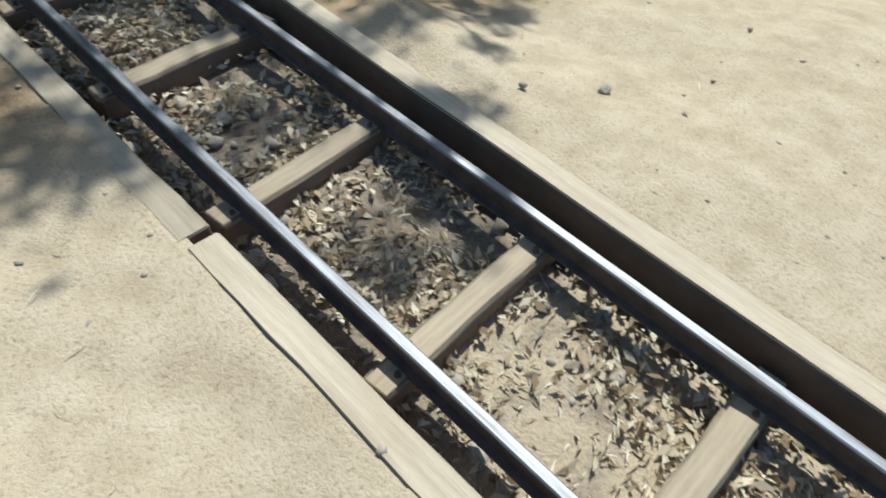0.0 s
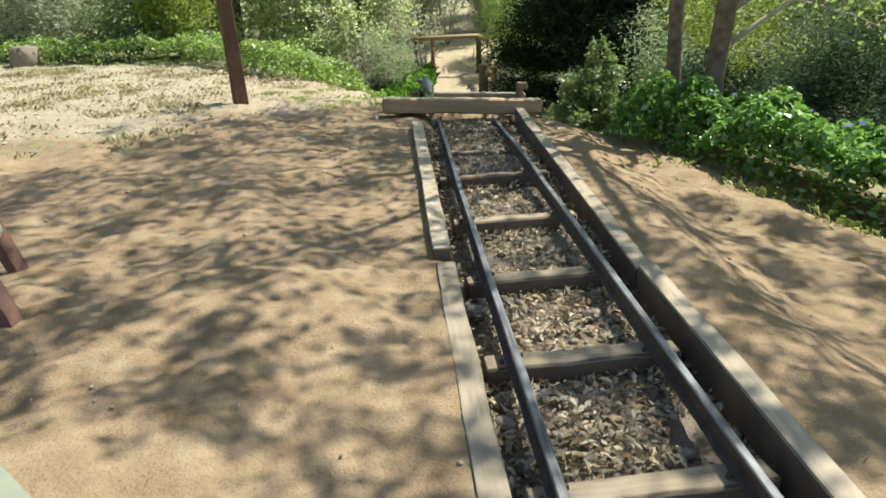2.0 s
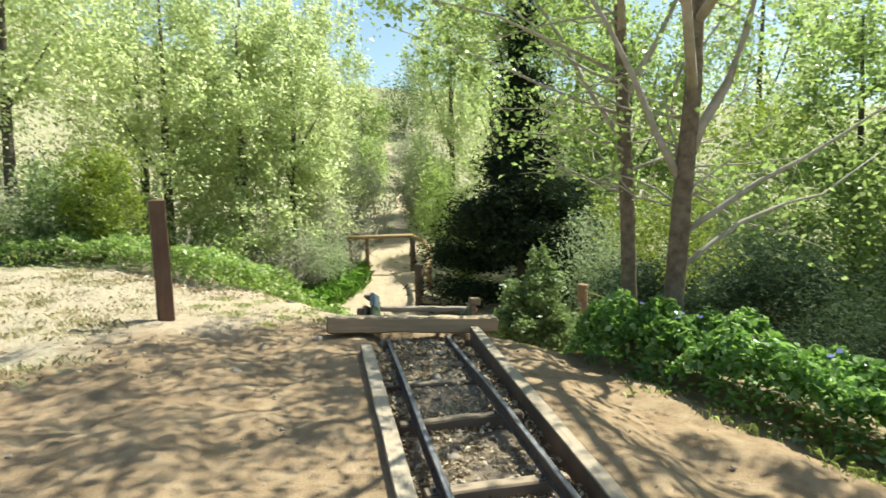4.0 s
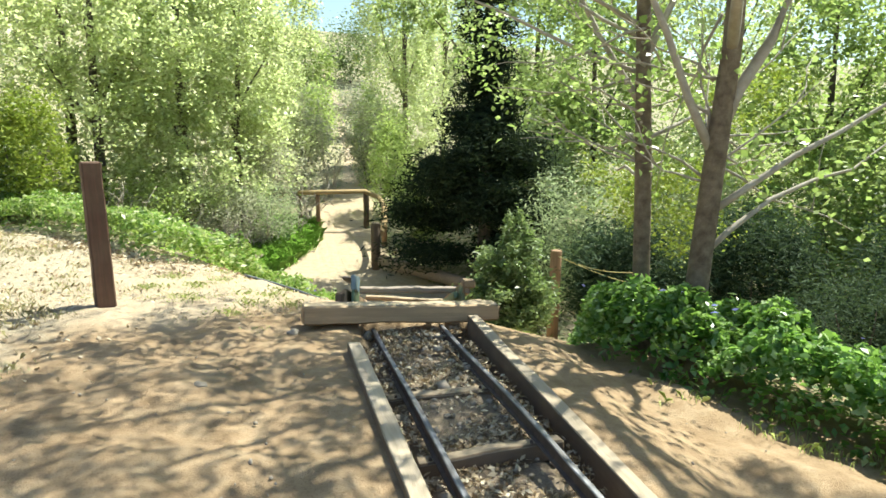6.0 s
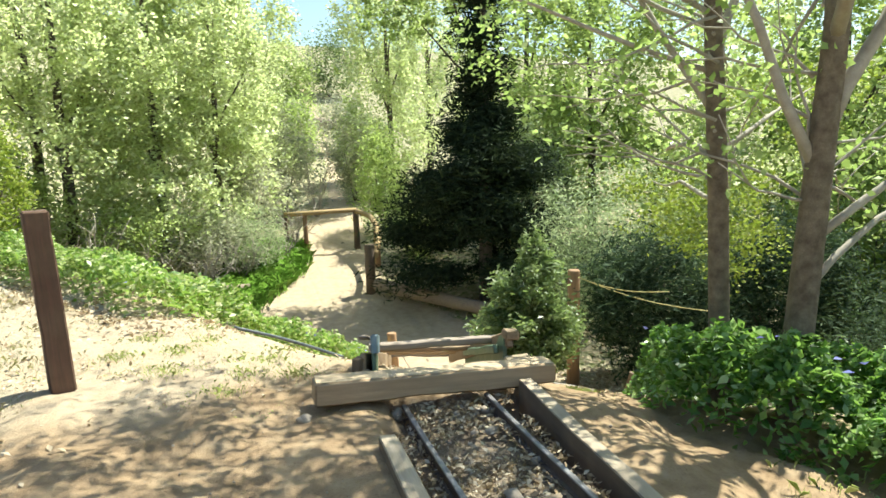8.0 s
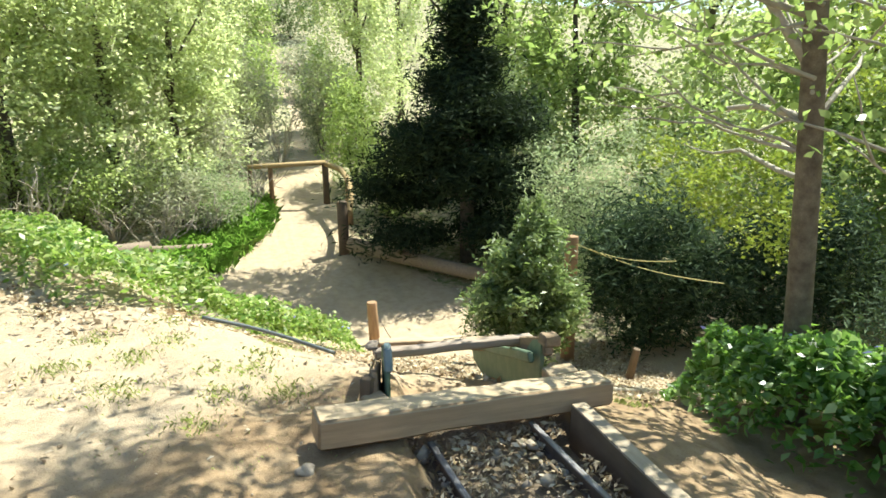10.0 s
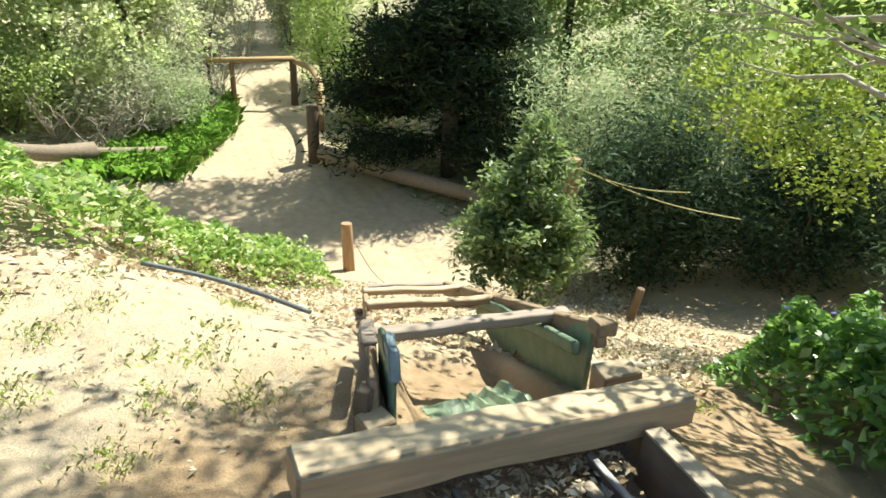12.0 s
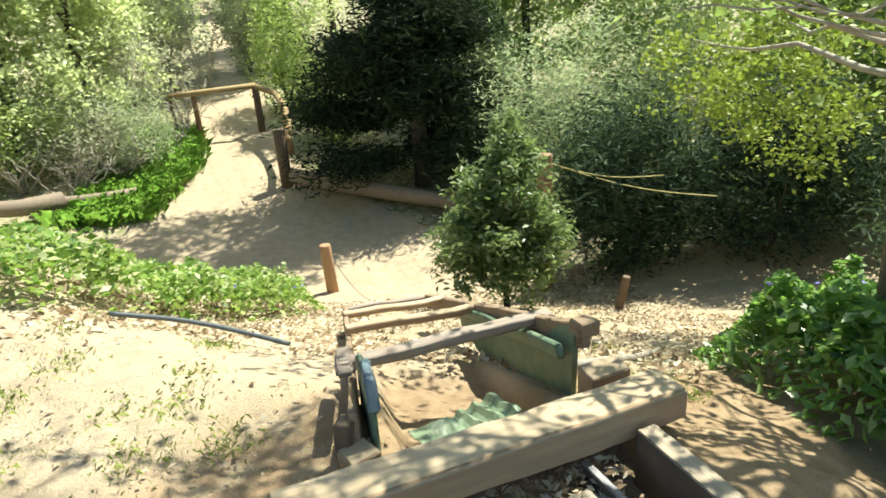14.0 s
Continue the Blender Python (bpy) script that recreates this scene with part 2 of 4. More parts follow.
def thing(name, at, label, category, group="", kind=""):
    ob = new(name)
    ob.location = at
    return tagged(ob, label, category, group, kind)


def timber(size, bevel=0.008, wear=0.006, seed=0, cuts=6, m=None):
    """A sawn timber of that size about its middle, with worn edges and a slight warp."""
    bm = bmesh.new()
    bmesh.ops.create_cube(bm, size=1)
    bmesh.ops.scale(bm, vec=size, verts=bm.verts)
    axis = max(range(3), key=lambda i: size[i])
    edges = [e for e in bm.edges if abs((e.verts[0].co - e.verts[1].co)[axis]) > size[axis] * 0.9]
    bmesh.ops.subdivide_edges(bm, edges=edges, cuts=cuts)
    bmesh.ops.bevel(bm, geom=[e for e in bm.edges if e.is_manifold and e.calc_face_angle(0) > 0.5], offset=bevel, segments=2, affect="EDGES")
    for v in bm.verts:
        n = noise.noise_vector(Vector(v.co) * 5 + Vector((seed * 3.7, seed, 0)))
        v.co += n * wear
    if m is not None:
        bmesh.ops.transform(bm, matrix=m, verts=bm.verts)
    for f in bm.faces:
        f.smooth = True
    bm.faces.layers.int.new("timber")
    return bm


def tube(points, radii, sides=8, rough=0.0, seed=0):
    """A tapered, bent round limb through the points."""
    pts = [Vector(p) for p in points]
    bm = bmesh.new()
    rings = []
    up = Vector((0.31, 0.2, 0.93)).normalized()
    for i, p in enumerate(pts):
        d = (pts[min(i + 1, len(pts) - 1)] - pts[max(i - 1, 0)]).normalized()
        a = d.cross(up if abs(d.dot(up)) < 0.95 else Vector((1, 0, 0))).normalized()
        b = d.cross(a)
        ring = []
        for k in range(sides):
            ang = 2 * math.pi * k / sides
            r = radii[i] * (1 + rough * noise.noise(Vector((k * 1.7 + seed, i * 0.8, seed * 2.1))))
            ring.append(bm.verts.new(p + (a * math.cos(ang) + b * math.sin(ang)) * r))
        rings.append(ring)
    for r0, r1 in zip(rings, rings[1:]):
        for k in range(sides):
            f = bm.faces.new((r0[k], r0[(k + 1) % sides], r1[(k + 1) % sides], r1[k]))
            f.smooth = True
    bm.faces.new(rings[0][::-1])
    bm.faces.new(rings[-1])
    bmesh.ops.recalc_face_normals(bm, faces=bm.faces)
    return bm


def bent(a, b, n, wobble, seed):
    """n points from a to b with a natural wobble."""
    a, b = Vector(a), Vector(b)
    out = []
    for i in range(n):
        f = i / (n - 1)
        w = noise.noise_vector(Vector((seed * 5.1, f * 2.3, seed))) * wobble * math.sin(math.pi * min(f * 1.2, 1) * 0.8)
        out.append(a.lerp(b, f) + w)
    return out


def leaves(name, centres, size, spread=0.35, aspect=0.55, up=0.35, droop=0.0):
    """One folded rhombic leaf at each centre."""
    n = len(centres)
    c = np.asarray(centres, float)
    d = rng.normal(size=(n, 3))
    d[:, 2] = d[:, 2] * 0.6 - droop
    d /= np.linalg.norm(d, axis=1, keepdims=True)
    nm = rng.normal(size=(n, 3))
    nm[:, 2] += up * 2
    s = np.cross(d, nm)
    s /= np.linalg.norm(s, axis=1, keepdims=True) + 1e-9
    nm = np.cross(s, d)
    ln = (size * (1 + spread * rng.uniform(-1, 1, n)))[:, None]
    v = np.empty((n, 4, 3))
    v[:, 0] = c - d * ln * 0.5
    v[:, 1] = c + s * ln * aspect * 0.5 + nm * ln * 0.08
    v[:, 2] = c + d * ln * 0.5 - nm * ln * 0.05
    v[:, 3] = c - s * ln * aspect * 0.5 + nm * ln * 0.08
    return np_mesh(name, v.reshape(-1, 3), np.arange(4 * n).reshape(n, 4))


def clumped(n, centre, radii, clumps, tight=0.22, hollow=0.35, cut=None):
    """Leaf places in loose clumps that fill an uneven ellipsoid, mostly its outer part."""
    u = rng.normal(size=(clumps, 3))
    u /= np.linalg.norm(u, axis=1, keepdims=True)
    r = rng.uniform(hollow, 1.0, clumps) ** 0.6 * rng.uniform(0.75, 1.12, clumps)
    cc = u * r[:, None]
    who = rng.integers(0, clumps, n)
    p = cc[who] + rng.normal(size=(n, 3)) * tight * rng.uniform(0.5, 1.2, clumps)[who][:, None]
    p = p * np.asarray(radii) + np.asarray(centre)
    return p if cut is None else p[p[:, 2] > cut]


# ---- the lie of the land ----
def soft(v, k=0.25):
    return np.logaddexp(0, np.asarray(v, float) / k) * k


def step(a, b, v):
    f = np.clip((np.asarray(v, float) - a) / (b - a), 0, 1)
    return f * f * (3 - 2 * f)


def rail_z(y):
    return 0.03 * (np.clip(y, -8.0, 8.5) - 4)


def land(x, y):
    """Height of the ground: a level terrace, a bank beyond its edge, a valley path and rising hills."""
    x, y = np.asarray(x, float), np.asarray(y, float)
    top = rail_z(y) - 0.03 + 0.085 * step(0.4, 1.4, -x)
    top = top - 0.27 * step(0.95, 1.8, x) * step(-0.5, 2.5, y) - 0.22 * soft(x - 2.4, 0.3)
    d = (x - 0.3) * 0.62 + (y - 8.0) * 0.785 - 0.75 * soft(-x - 0.3, 0.4)
    bank = 0.12 + 0.07 * step(0.8, 2.0, -x) - 0.41 * soft(d, 0.2)
    z = -soft(-top + bank, 0.08) + bank
    floor = -2.6 + 0.135 * soft(y - 17, 0.8) - 0.035 * soft(y - 30, 2)
    floor = floor + 0.32 * soft(-x - 8.5, 1.5) * step(14, 24, y) + 0.12 * soft(-x - 1, 0.6) * step(16, 20, y)
    floor = floor + 0.10 * soft(x - 6.0, 1.0) * step(10, 20, y)
    floor = floor + 0.3 * soft(-0.6 * x + 0.8 * y - 40, 3)
    floor = np.where(floor > 6, 6 + 16 * np.tanh((floor - 6) / 16), floor)
    z = soft(z - floor, 0.15) + floor
    return z


def board_x(y):
    """Inner face of the timber on the far side of the track, which spreads towards its end."""
    return np.interp(y, [-3.2, 2.5, 4.7, 7.7], [0.695, 0.70, 0.745, 0.84])


def path_x(y):
    """Middle of the valley path."""
    return np.interp(y, [13, 16, 19, 21, 23, 25, 32, 45, 60], [2.2, 1.7, 1.0, 1.15, 1.5, 1.75, 3.0, 4.6, 5.6])


def path_half(y):
    return np.interp(y, [13, 16, 19, 21, 23, 25, 29, 33], [2.2, 2.6, 2.3, 1.4, 0.85, 0.75, 0.7, 0.0])


def ground():
    def axis(lo, hi, cell, far, grow):
        a = list(np.arange(lo, hi + 1e-6, cell))
        for sgn, ends in ((-1, 0), (1, 1)):
            p, c = (lo if sgn < 0 else hi), cell
            while abs(p) < far:
                c *= grow
                p += sgn * c
                a.insert(0, p) if sgn < 0 else a.append(p)
        return np.array(a)
    xs, ys = axis(-4.6, 3.4, 0.04, 420, 1.09), axis(-1.6, 13.0, 0.045, 420, 1.07)
    x, y = np.meshgrid(xs, ys)
    z = land(x, y)
    near = np.exp(-((np.maximum(np.abs(x), 4) - 4) / 12) ** 2 - ((np.maximum(np.abs(y - 6), 8) - 8) / 20) ** 2)
    bumps = np.array([[noise.fractal(Vector((a * 1.6, b * 1.6, 3.0)), 1.0, 2.0, 5) if w > 0.05 else 0.0 for a, b, w in zip(ra, rb, rw)]
                      for ra, rb, rw in zip(x, y, near)])
    fine = np.array([[noise.noise(Vector((a * 11, b * 11, 1.0))) if w > 0.3 else 0.0 for a, b, w in zip(ra, rb, rw)] for ra, rb, rw in zip(x, y, near)])
    trod = 1 - 0.6 * step(2.2, 0.8, y)
    smooth_edge = 1 - 0.9 * np.exp(-((x + 0.26) / 0.12) ** 2) - 0.9 * np.exp(-((x - board_x(y) - 0.12) / 0.1) ** 2)
    z = z + near * trod * smooth_edge * (0.052 * bumps + 0.015 * fine)
    # the trench of the track
    bed = rail_z(y) - 0.17 - 0.05 * step(6.4, 7.4, y) - 0.05 * step(0.59, 0.65, x) - 0.04 * step(-0.04, -0.1, x) + 0.025 * bumps + 0.012 * fine
    inside = step(-0.19, -0.145, x) * step(0.075, 0.04, x - board_x(y)) * step(7.95, 7.85, y) * (1 - 0.8 * step(7.15, 7.5, y) * step(0.0, -0.1, x))
    z = z * (1 - inside) + bed * inside
    # the dug-out between the sides of the old chute
    cx = 0.42 + (y - 8.2) * 0.22
    dug = step(0.42, 0.3, np.abs(x - cx)) * step(7.95, 8.1, y) * step(9.9, 8.9, y)
    z = z - 0.18 * dug
    n, w = len(ys), len(xs)
    i = np.arange(n * w).reshape(n, w)
    faces = np.stack([i[:-1, :-1], i[:-1, 1:], i[1:, 1:], i[1:, :-1]], -1).reshape(-1, 4)
    me = np_mesh("ground", np.stack([x, y, z], -1).reshape(-1, 3), faces)
    me.polygons.foreach_set("use_smooth", np.ones(len(faces), bool))
    d = (x - 0.3) * 0.62 + (y - 8.0) * 0.785 - 0.75 * soft(-x - 0.3, 0.4)
    off_path = step(0.0, 0.5, np.abs(x - path_x(y)) - path_half(y))
    valley = step(12.5, 14.5, y)
    straw = step(1.6, 3.0, -x) * step(6.2, 7.4, y) * 0.75 + step(0.5, 1.6, d) * (1 - valley) * 0.3
    straw = np.maximum(straw, step(7.6, 8.6, y) * step(0.1, -0.4, x) * (1 - valley) * 0.42)
    # bed litter and painted trench shade share this mask, weaker at the start
    shaded_mulch = inside * (0.85 - 0.4 * step(1.3, 0.5, y))
    litter = step(1.0, 2.0, d) * (1 - valley) * 0.62
    litter = np.maximum(litter, valley * off_path * 0.55)
    turf = valley * off_path * 0.62 + step(0.0, 0.5, x - 2.25 - 0.43 * np.clip(7.0 - y, 0, 9)) * step(8.5, 7.0, y) * 0.5
    turf = np.maximum(turf, step(1.7, 2.6, -x) * step(5.9, 6.5, y) * step(8.0, 6.9, y) * 0.42)
    turf = np.maximum(turf, step(30, 45, np.hypot(x, y)) * off_path * 0.75)
    for name, val in (("straw", straw), ("litter", litter), ("turf", turf), ("shaded_mulch", shaded_mulch), ("loose", np.maximum(np.maximum(dug, 0.22 * valley * (1 - off_path)), step(1.2, 2.6, y) * (1 - 0.9 * step(7.0, 8.6, y - 0.9 * step(-1.7, -0.4, x)))))):
        me.attributes.new(name, "FLOAT", "POINT").data.foreach_set("value", np.clip(val, 0, 1).astype(np.float32).ravel())
    return tagged(put("ground", me, SOIL), "pale sandy trodden earth with leaf litter and dry grass", "ground", kind="structure")


GROUND = ground()


# ---- the narrow track ----
def sag(y):
    """How far the track has sunk at its end."""
    return 0.1 * float(step(5.4, 7.6, y))


def rail(x, y0, y1):
    t = thing("rail", (x, 0, 0), "narrow steel rail, polished on top and rusty at its sides", "rail", "rails of the track")
    for name, mat, prof in (("rail_web", RUST, [(-0.025, -0.085), (0.025, -0.085), (0.024, -0.078), (0.006, -0.072), (0.006, -0.028), (0.017, -0.02), (0.017, -0.006), (-0.017, -0.006), (-0.017, -0.02), (-0.006, -0.028), (-0.006, -0.072), (-0.024, -0.078)]),
                            ("rail_head", STEEL, [(-0.017, -0.006), (0.017, -0.006), (0.016, -0.002), (0.012, 0.001), (-0.012, 0.001), (-0.016, -0.002)])):
        bm = bmesh.new()
        rows = []
        n = 24
        for i in range(n + 1):
            y = y0 + (y1 - y0) * i / n
            w = 0.006 * noise.noise(Vector((x * 9, y * 0.6, 0))) + 0.04 * float(step(5.0, 7.7, y))
            rows.append([bm.verts.new((a + w, y, rail_z(y) + b - sag(y))) for a, b in prof])
        k = len(prof)
        for r0, r1 in zip(rows, rows[1:]):
            for j in range(k):
                bm.faces.new((r0[j], r0[(j + 1) % k], r1[(j + 1) % k], r1[j]))
        bm.faces.new(rows[0])
        bm.faces.new(rows[-1][::-1])
        bmesh.ops.recalc_face_normals(bm, faces=bm.faces)
        put(name, bm, mat, t)
    return t


rail(0.0, -3.2, 7.72)
rail(0.575, -3.2, 7.72)
for i, y in enumerate((-2.9, -2.2, -1.45, -0.7, 0.02, 0.72, 1.46, 2.24, 2.97, 3.74, 4.58, 5.52, 6.41)):
    left, right = -0.10 + 0.015 * math.sin(i * 2.1), 0.68 + 0.015 * math.cos(i * 1.7) + 0.45 * (float(board_x(y)) - 0.715)
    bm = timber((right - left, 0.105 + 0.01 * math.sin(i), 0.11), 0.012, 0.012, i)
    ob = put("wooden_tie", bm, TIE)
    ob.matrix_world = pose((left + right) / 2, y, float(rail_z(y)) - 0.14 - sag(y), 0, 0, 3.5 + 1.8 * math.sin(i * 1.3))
    tagged(ob, "weathered grey-brown wooden tie under the rails", "tie", "ties of the track")
    for sx in (0.0, 0.575):
        for side in (-1, 1):
            bm = bmesh.new()
            bmesh.ops.create_cone(bm, segments=6, radius1=0.011, radius2=0.008, depth=0.02, cap_ends=True)
            put("spike", bm, RUST, ob, "rusty spike head").location = (sx - (left + right) / 2 + side * 0.042, 0.02 * side, 0.062)


def edging(a, b, wide, top, height, seed, label):
    """A board between two places (x, y) of its middle line."""
    mid = ((a[0] + b[0]) / 2, (a[1] + b[1]) / 2)
    z = float(rail_z(mid[1])) + top - height / 2
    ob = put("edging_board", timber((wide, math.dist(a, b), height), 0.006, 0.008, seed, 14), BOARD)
    ob.matrix_world = pose(*mid, z, math.degrees(math.atan(0.03)), 0, -math.degrees(math.atan2(b[0] - a[0], b[1] - a[1])))
    return tagged(ob, label, "board", "boards along the track")


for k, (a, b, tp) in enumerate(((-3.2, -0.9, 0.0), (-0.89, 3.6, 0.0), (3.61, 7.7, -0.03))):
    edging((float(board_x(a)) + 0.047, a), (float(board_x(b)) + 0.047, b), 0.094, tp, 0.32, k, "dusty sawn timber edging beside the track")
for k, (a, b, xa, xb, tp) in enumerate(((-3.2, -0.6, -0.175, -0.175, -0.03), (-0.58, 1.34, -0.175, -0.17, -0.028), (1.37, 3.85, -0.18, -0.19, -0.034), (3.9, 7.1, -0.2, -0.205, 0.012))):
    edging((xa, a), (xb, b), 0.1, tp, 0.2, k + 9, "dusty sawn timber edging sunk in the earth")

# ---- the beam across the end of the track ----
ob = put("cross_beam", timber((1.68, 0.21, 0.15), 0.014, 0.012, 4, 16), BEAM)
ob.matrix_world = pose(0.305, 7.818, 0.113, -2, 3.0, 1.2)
tagged(ob, "sun-bleached squared timber beam laid across the rail ends", "beam")

# ---- posts ----
def post(at, height, size, mat, label, lean=(0, 0), turn=0.0, seed=0):
    ob = put("wooden_post", timber((size, size, height + 0.3), 0.012, 0.008, seed, 8), mat)
    ob.matrix_world = pose(at[0], at[1], at[2], lean[0], lean[1], turn) @ pose(0, 0, height / 2 - 0.15)
    return tagged(ob, label, "post")


post((-2.15, 8.58, 0.15), 1.21, 0.155, POST_RED, "square red-brown stained wooden post in dry grass", (0, -1.8), 20, 1)


# ---- ground cover, bushes and trees ----
def foliage(name, at, label, category, parts, group=""):
    """A plant from its leaf masses: (part name, leaf places about its base, leaf size, material, options)."""
    t = thing(name, at, label, category, group)
    for pname, pts, size, mat, opt in parts:
        put(pname, leaves(pname, pts, size, **opt), mat, t)
    return t


def cover(name, label, mat, n, size, inside, box, height):
    """Low leafy cover over a stretch of ground."""
    x, y = rng.uniform(box[0], box[1], n * 3), rng.uniform(box[2], box[3], n * 3)
    w = inside(x, y)
    keep = rng.uniform(0, 1, len(x)) < w
    x, y, w = x[keep][:n], y[keep][:n], w[keep][:n]
    lump = np.array([noise.noise(Vector((a * 2.4, b * 2.4, 5.0))) + 0.5 * noise.noise(Vector((a * 6, b * 6, 2.0))) for a, b in zip(x, y)])
    h = height * np.clip(w * 1.25, 0, 1) * (0.8 + 0.5 * lump) * rng.uniform(0.35, 1.05, len(x)) ** 0.5
    z = land(x, y) + np.maximum(h, 0.01)
    return tagged(put(name, leaves(name, np.stack([x, y, z], -1), size, up=0.7), mat), label, "ground cover", kind="stuff")


def right_ivy(x, y):
    front = 1.66 - 0.12 * step(6.6, 7.6, y) + 0.45 * np.clip(y - 7.5, 0, 3) + 0.43 * np.clip(7.0 - y, 0, 9)
    return step(0.16, 0.4, x - front) * (0.58 + 0.42 * step(0.25, 0.75, x - front)) * step(1.9, 1.3, x - front) * step(3.6, 4.4, y) * step(9.2, 8.4, y)


def left_front(x):
    return np.interp(x, [-9, -8, -4.6, -2.9, -2.0, -1.4, -0.9, -0.3, 0.35, 0.85], [15.3, 15.1, 13.9, 11.9, 10.4, 10.35, 10.7, 11.2, 12.0, 13.1])


def left_ivy(x, y):
    f = y - left_front(x)
    return step(0.0, 0.5, f) * step(3.2, 2.2, f) * step(1.1, 0.6, x)


cover("ivy_bed", "dense glossy dark green ivy bed under two trees", L_IVY, 42000, 0.078, right_ivy, (1.3, 5.5, 3.4, 9.4), 0.64)
cover("ivy_bank", "pale sunlit ivy spilling down the bank", L_PALE_IVY, 56000, 0.072, left_ivy, (-9, 1.2, 10.2, 18.5), 0.5)


def limbed_tree(at, height, radius, limbs, crown, leaf, leaf_size, bark, label, group="", top=(0, 0), limb_bark=None):
    """A tree: bent trunk, limbs (start height, end, radius) and a crown of leaf clumps (count, centre, radii, clumps)."""
    t = thing("tree", at, label, "tree", group)
    seed = at[0] * 3.1 + at[1]
    pts = bent((0, 0, -0.3), (top[0], top[1], height), 9, 0.16, seed)
    put("trunk", tube(pts, [radius * (1.25 if i == 0 else 1) * (1 - 0.8 * (i / 8) ** 1.2) for i in range(9)], 12, 0.12, seed), bark, t)
    for k, (h, end, r) in enumerate(limbs):
        f = (h + 0.3) / (height + 0.3) * 8
        i = min(int(f), 7)
        start = pts[i].lerp(pts[i + 1], f - i)
        lp = bent(start, end, 7, 0.22, seed + k * 1.9)
        put("limb", tube(lp, [r * (1 - 0.8 * j / 6) for j in range(7)], 7, 0.1, seed + k), limb_bark or bark, t)
    places = [clumped(*c) for c in crown]
    for k, (h, end, r) in enumerate(limbs):
        f = rng.uniform(0.45, 1.1, 150)[:, None]
        places.append(np.array((0, 0, h)) * (1 - f) + np.array(end) * f + rng.normal(0, 0.22, (150, 3)))
    places = np.concatenate(places)
    put("crown", leaves("crown", places, leaf_size), leaf, t)
    return t


def shrub(at, radii, n, leaf, size, label, name="shrub", clumps=60, lift=0.6, stems=5, group="", tight=0.2, aspect=0.5):
    t = thing(name, at, label, name.replace("_", " ") if name != "shrub" else "shrub", group)
    for k in range(stems):
        a = k * 2.4 + at[0]
        put("stem", tube(bent((0, 0, -0.1), (math.cos(a) * radii[0] * 0.5, math.sin(a) * radii[1] * 0.5, radii[2] * 1.1), 5, 0.1, a), [0.03, 0.026, 0.02, 0.013, 0.006], 6), DARK_BARK, t)
    pts = clumped(int(n * 0.8), (0, 0, radii[2] * lift + 0.05), radii, clumps, tight, 0.3, 0.02)
    put("crown", leaves("crown", pts, size, aspect=aspect), leaf, t)
    return t


def on_land(x, y, dz=0.0):
    return (x, y, float(land(x, y)) + dz)


# the two trunks beside the ivy
TREE_A = limbed_tree(on_land(2.7, 7.2), 7.5, 0.105,
            [(1.95, (0.9, -0.4, 4.2), 0.06), (1.75, (-1.5, 0.5, 4.6), 0.04), (1.3, (2.2, -0.3, 2.6), 0.034), (0.95, (2.4, 0.2, 2.0), 0.03),
             (2.6, (-1.6, -2.6, 5.2), 0.05), (3.2, (0.9, -3.8, 6.0), 0.05), (3.6, (2.2, 1.6, 6.0), 0.045), (3.9, (2.5, -1.4, 6.5), 0.045), (3.4, (1.9, -3.6, 5.7), 0.035)],
            [(7200, (-0.3, -0.6, 6.4), (2.6, 2.9, 1.8), 90, 0.075), (1000, (1.9, -3.7, 5.8), (0.8, 0.7, 0.5), 16, 0.12), (420, (0.95, -4.5, 5.8), (0.45, 0.4, 0.35), 9, 0.14), (700, (3.5, 1.3, 3.7), (1.3, 1.2, 0.8), 22, 0.12), (2200, (-1.3, -2.2, 5.5), (1.5, 1.4, 0.9), 40, 0.08), (2500, (0.9, -3.4, 6.0), (1.8, 0.8, 0.7), 30, 0.1), (3600, (2.5, -1.5, 6.4), (1.3, 1.7, 0.8), 40, 0.09)],
            L_SUN, 0.08, BARK, "young tree with smooth grey-brown bark and sunlit fresh leaves", "pair of young trees", (0.2, -0.2), PALE_BARK)
TREE_B = limbed_tree(on_land(2.6, 7.8), 7.8, 0.085,
            [(2.3, (-1.2, 0.9, 4.4), 0.035), (2.7, (1.2, 0.6, 4.8), 0.04), (2.0, (0.8, 2.0, 2.0), 0.03), (3.4, (-1.4, -1.2, 5.6), 0.04), (2.6, (-2.3, 1.9, 3.8), 0.022), (2.9, (-1.7, 1.3, 4.3), 0.02), (3.0, (-2.7, 0.3, 3.95), 0.022)],
            [(8000, (-0.3, 0.3, 6.3), (2.2, 2.3, 1.7), 100, 0.075), (500, (-0.5, 2.3, 3.0), (0.9, 0.8, 0.8), 30, 0.14), (700, (1.6, 2.8, 3.4), (1.6, 1.1, 1.0), 40, 0.13), (520, (-2.3, 0.3, 3.8), (0.75, 0.6, 0.36), 18, 0.15)],
            L_SUN, 0.07, BARK, "slim young tree with pale grey bark beside the ivy", "pair of young trees", (-0.45, 0.1), PALE_BARK)


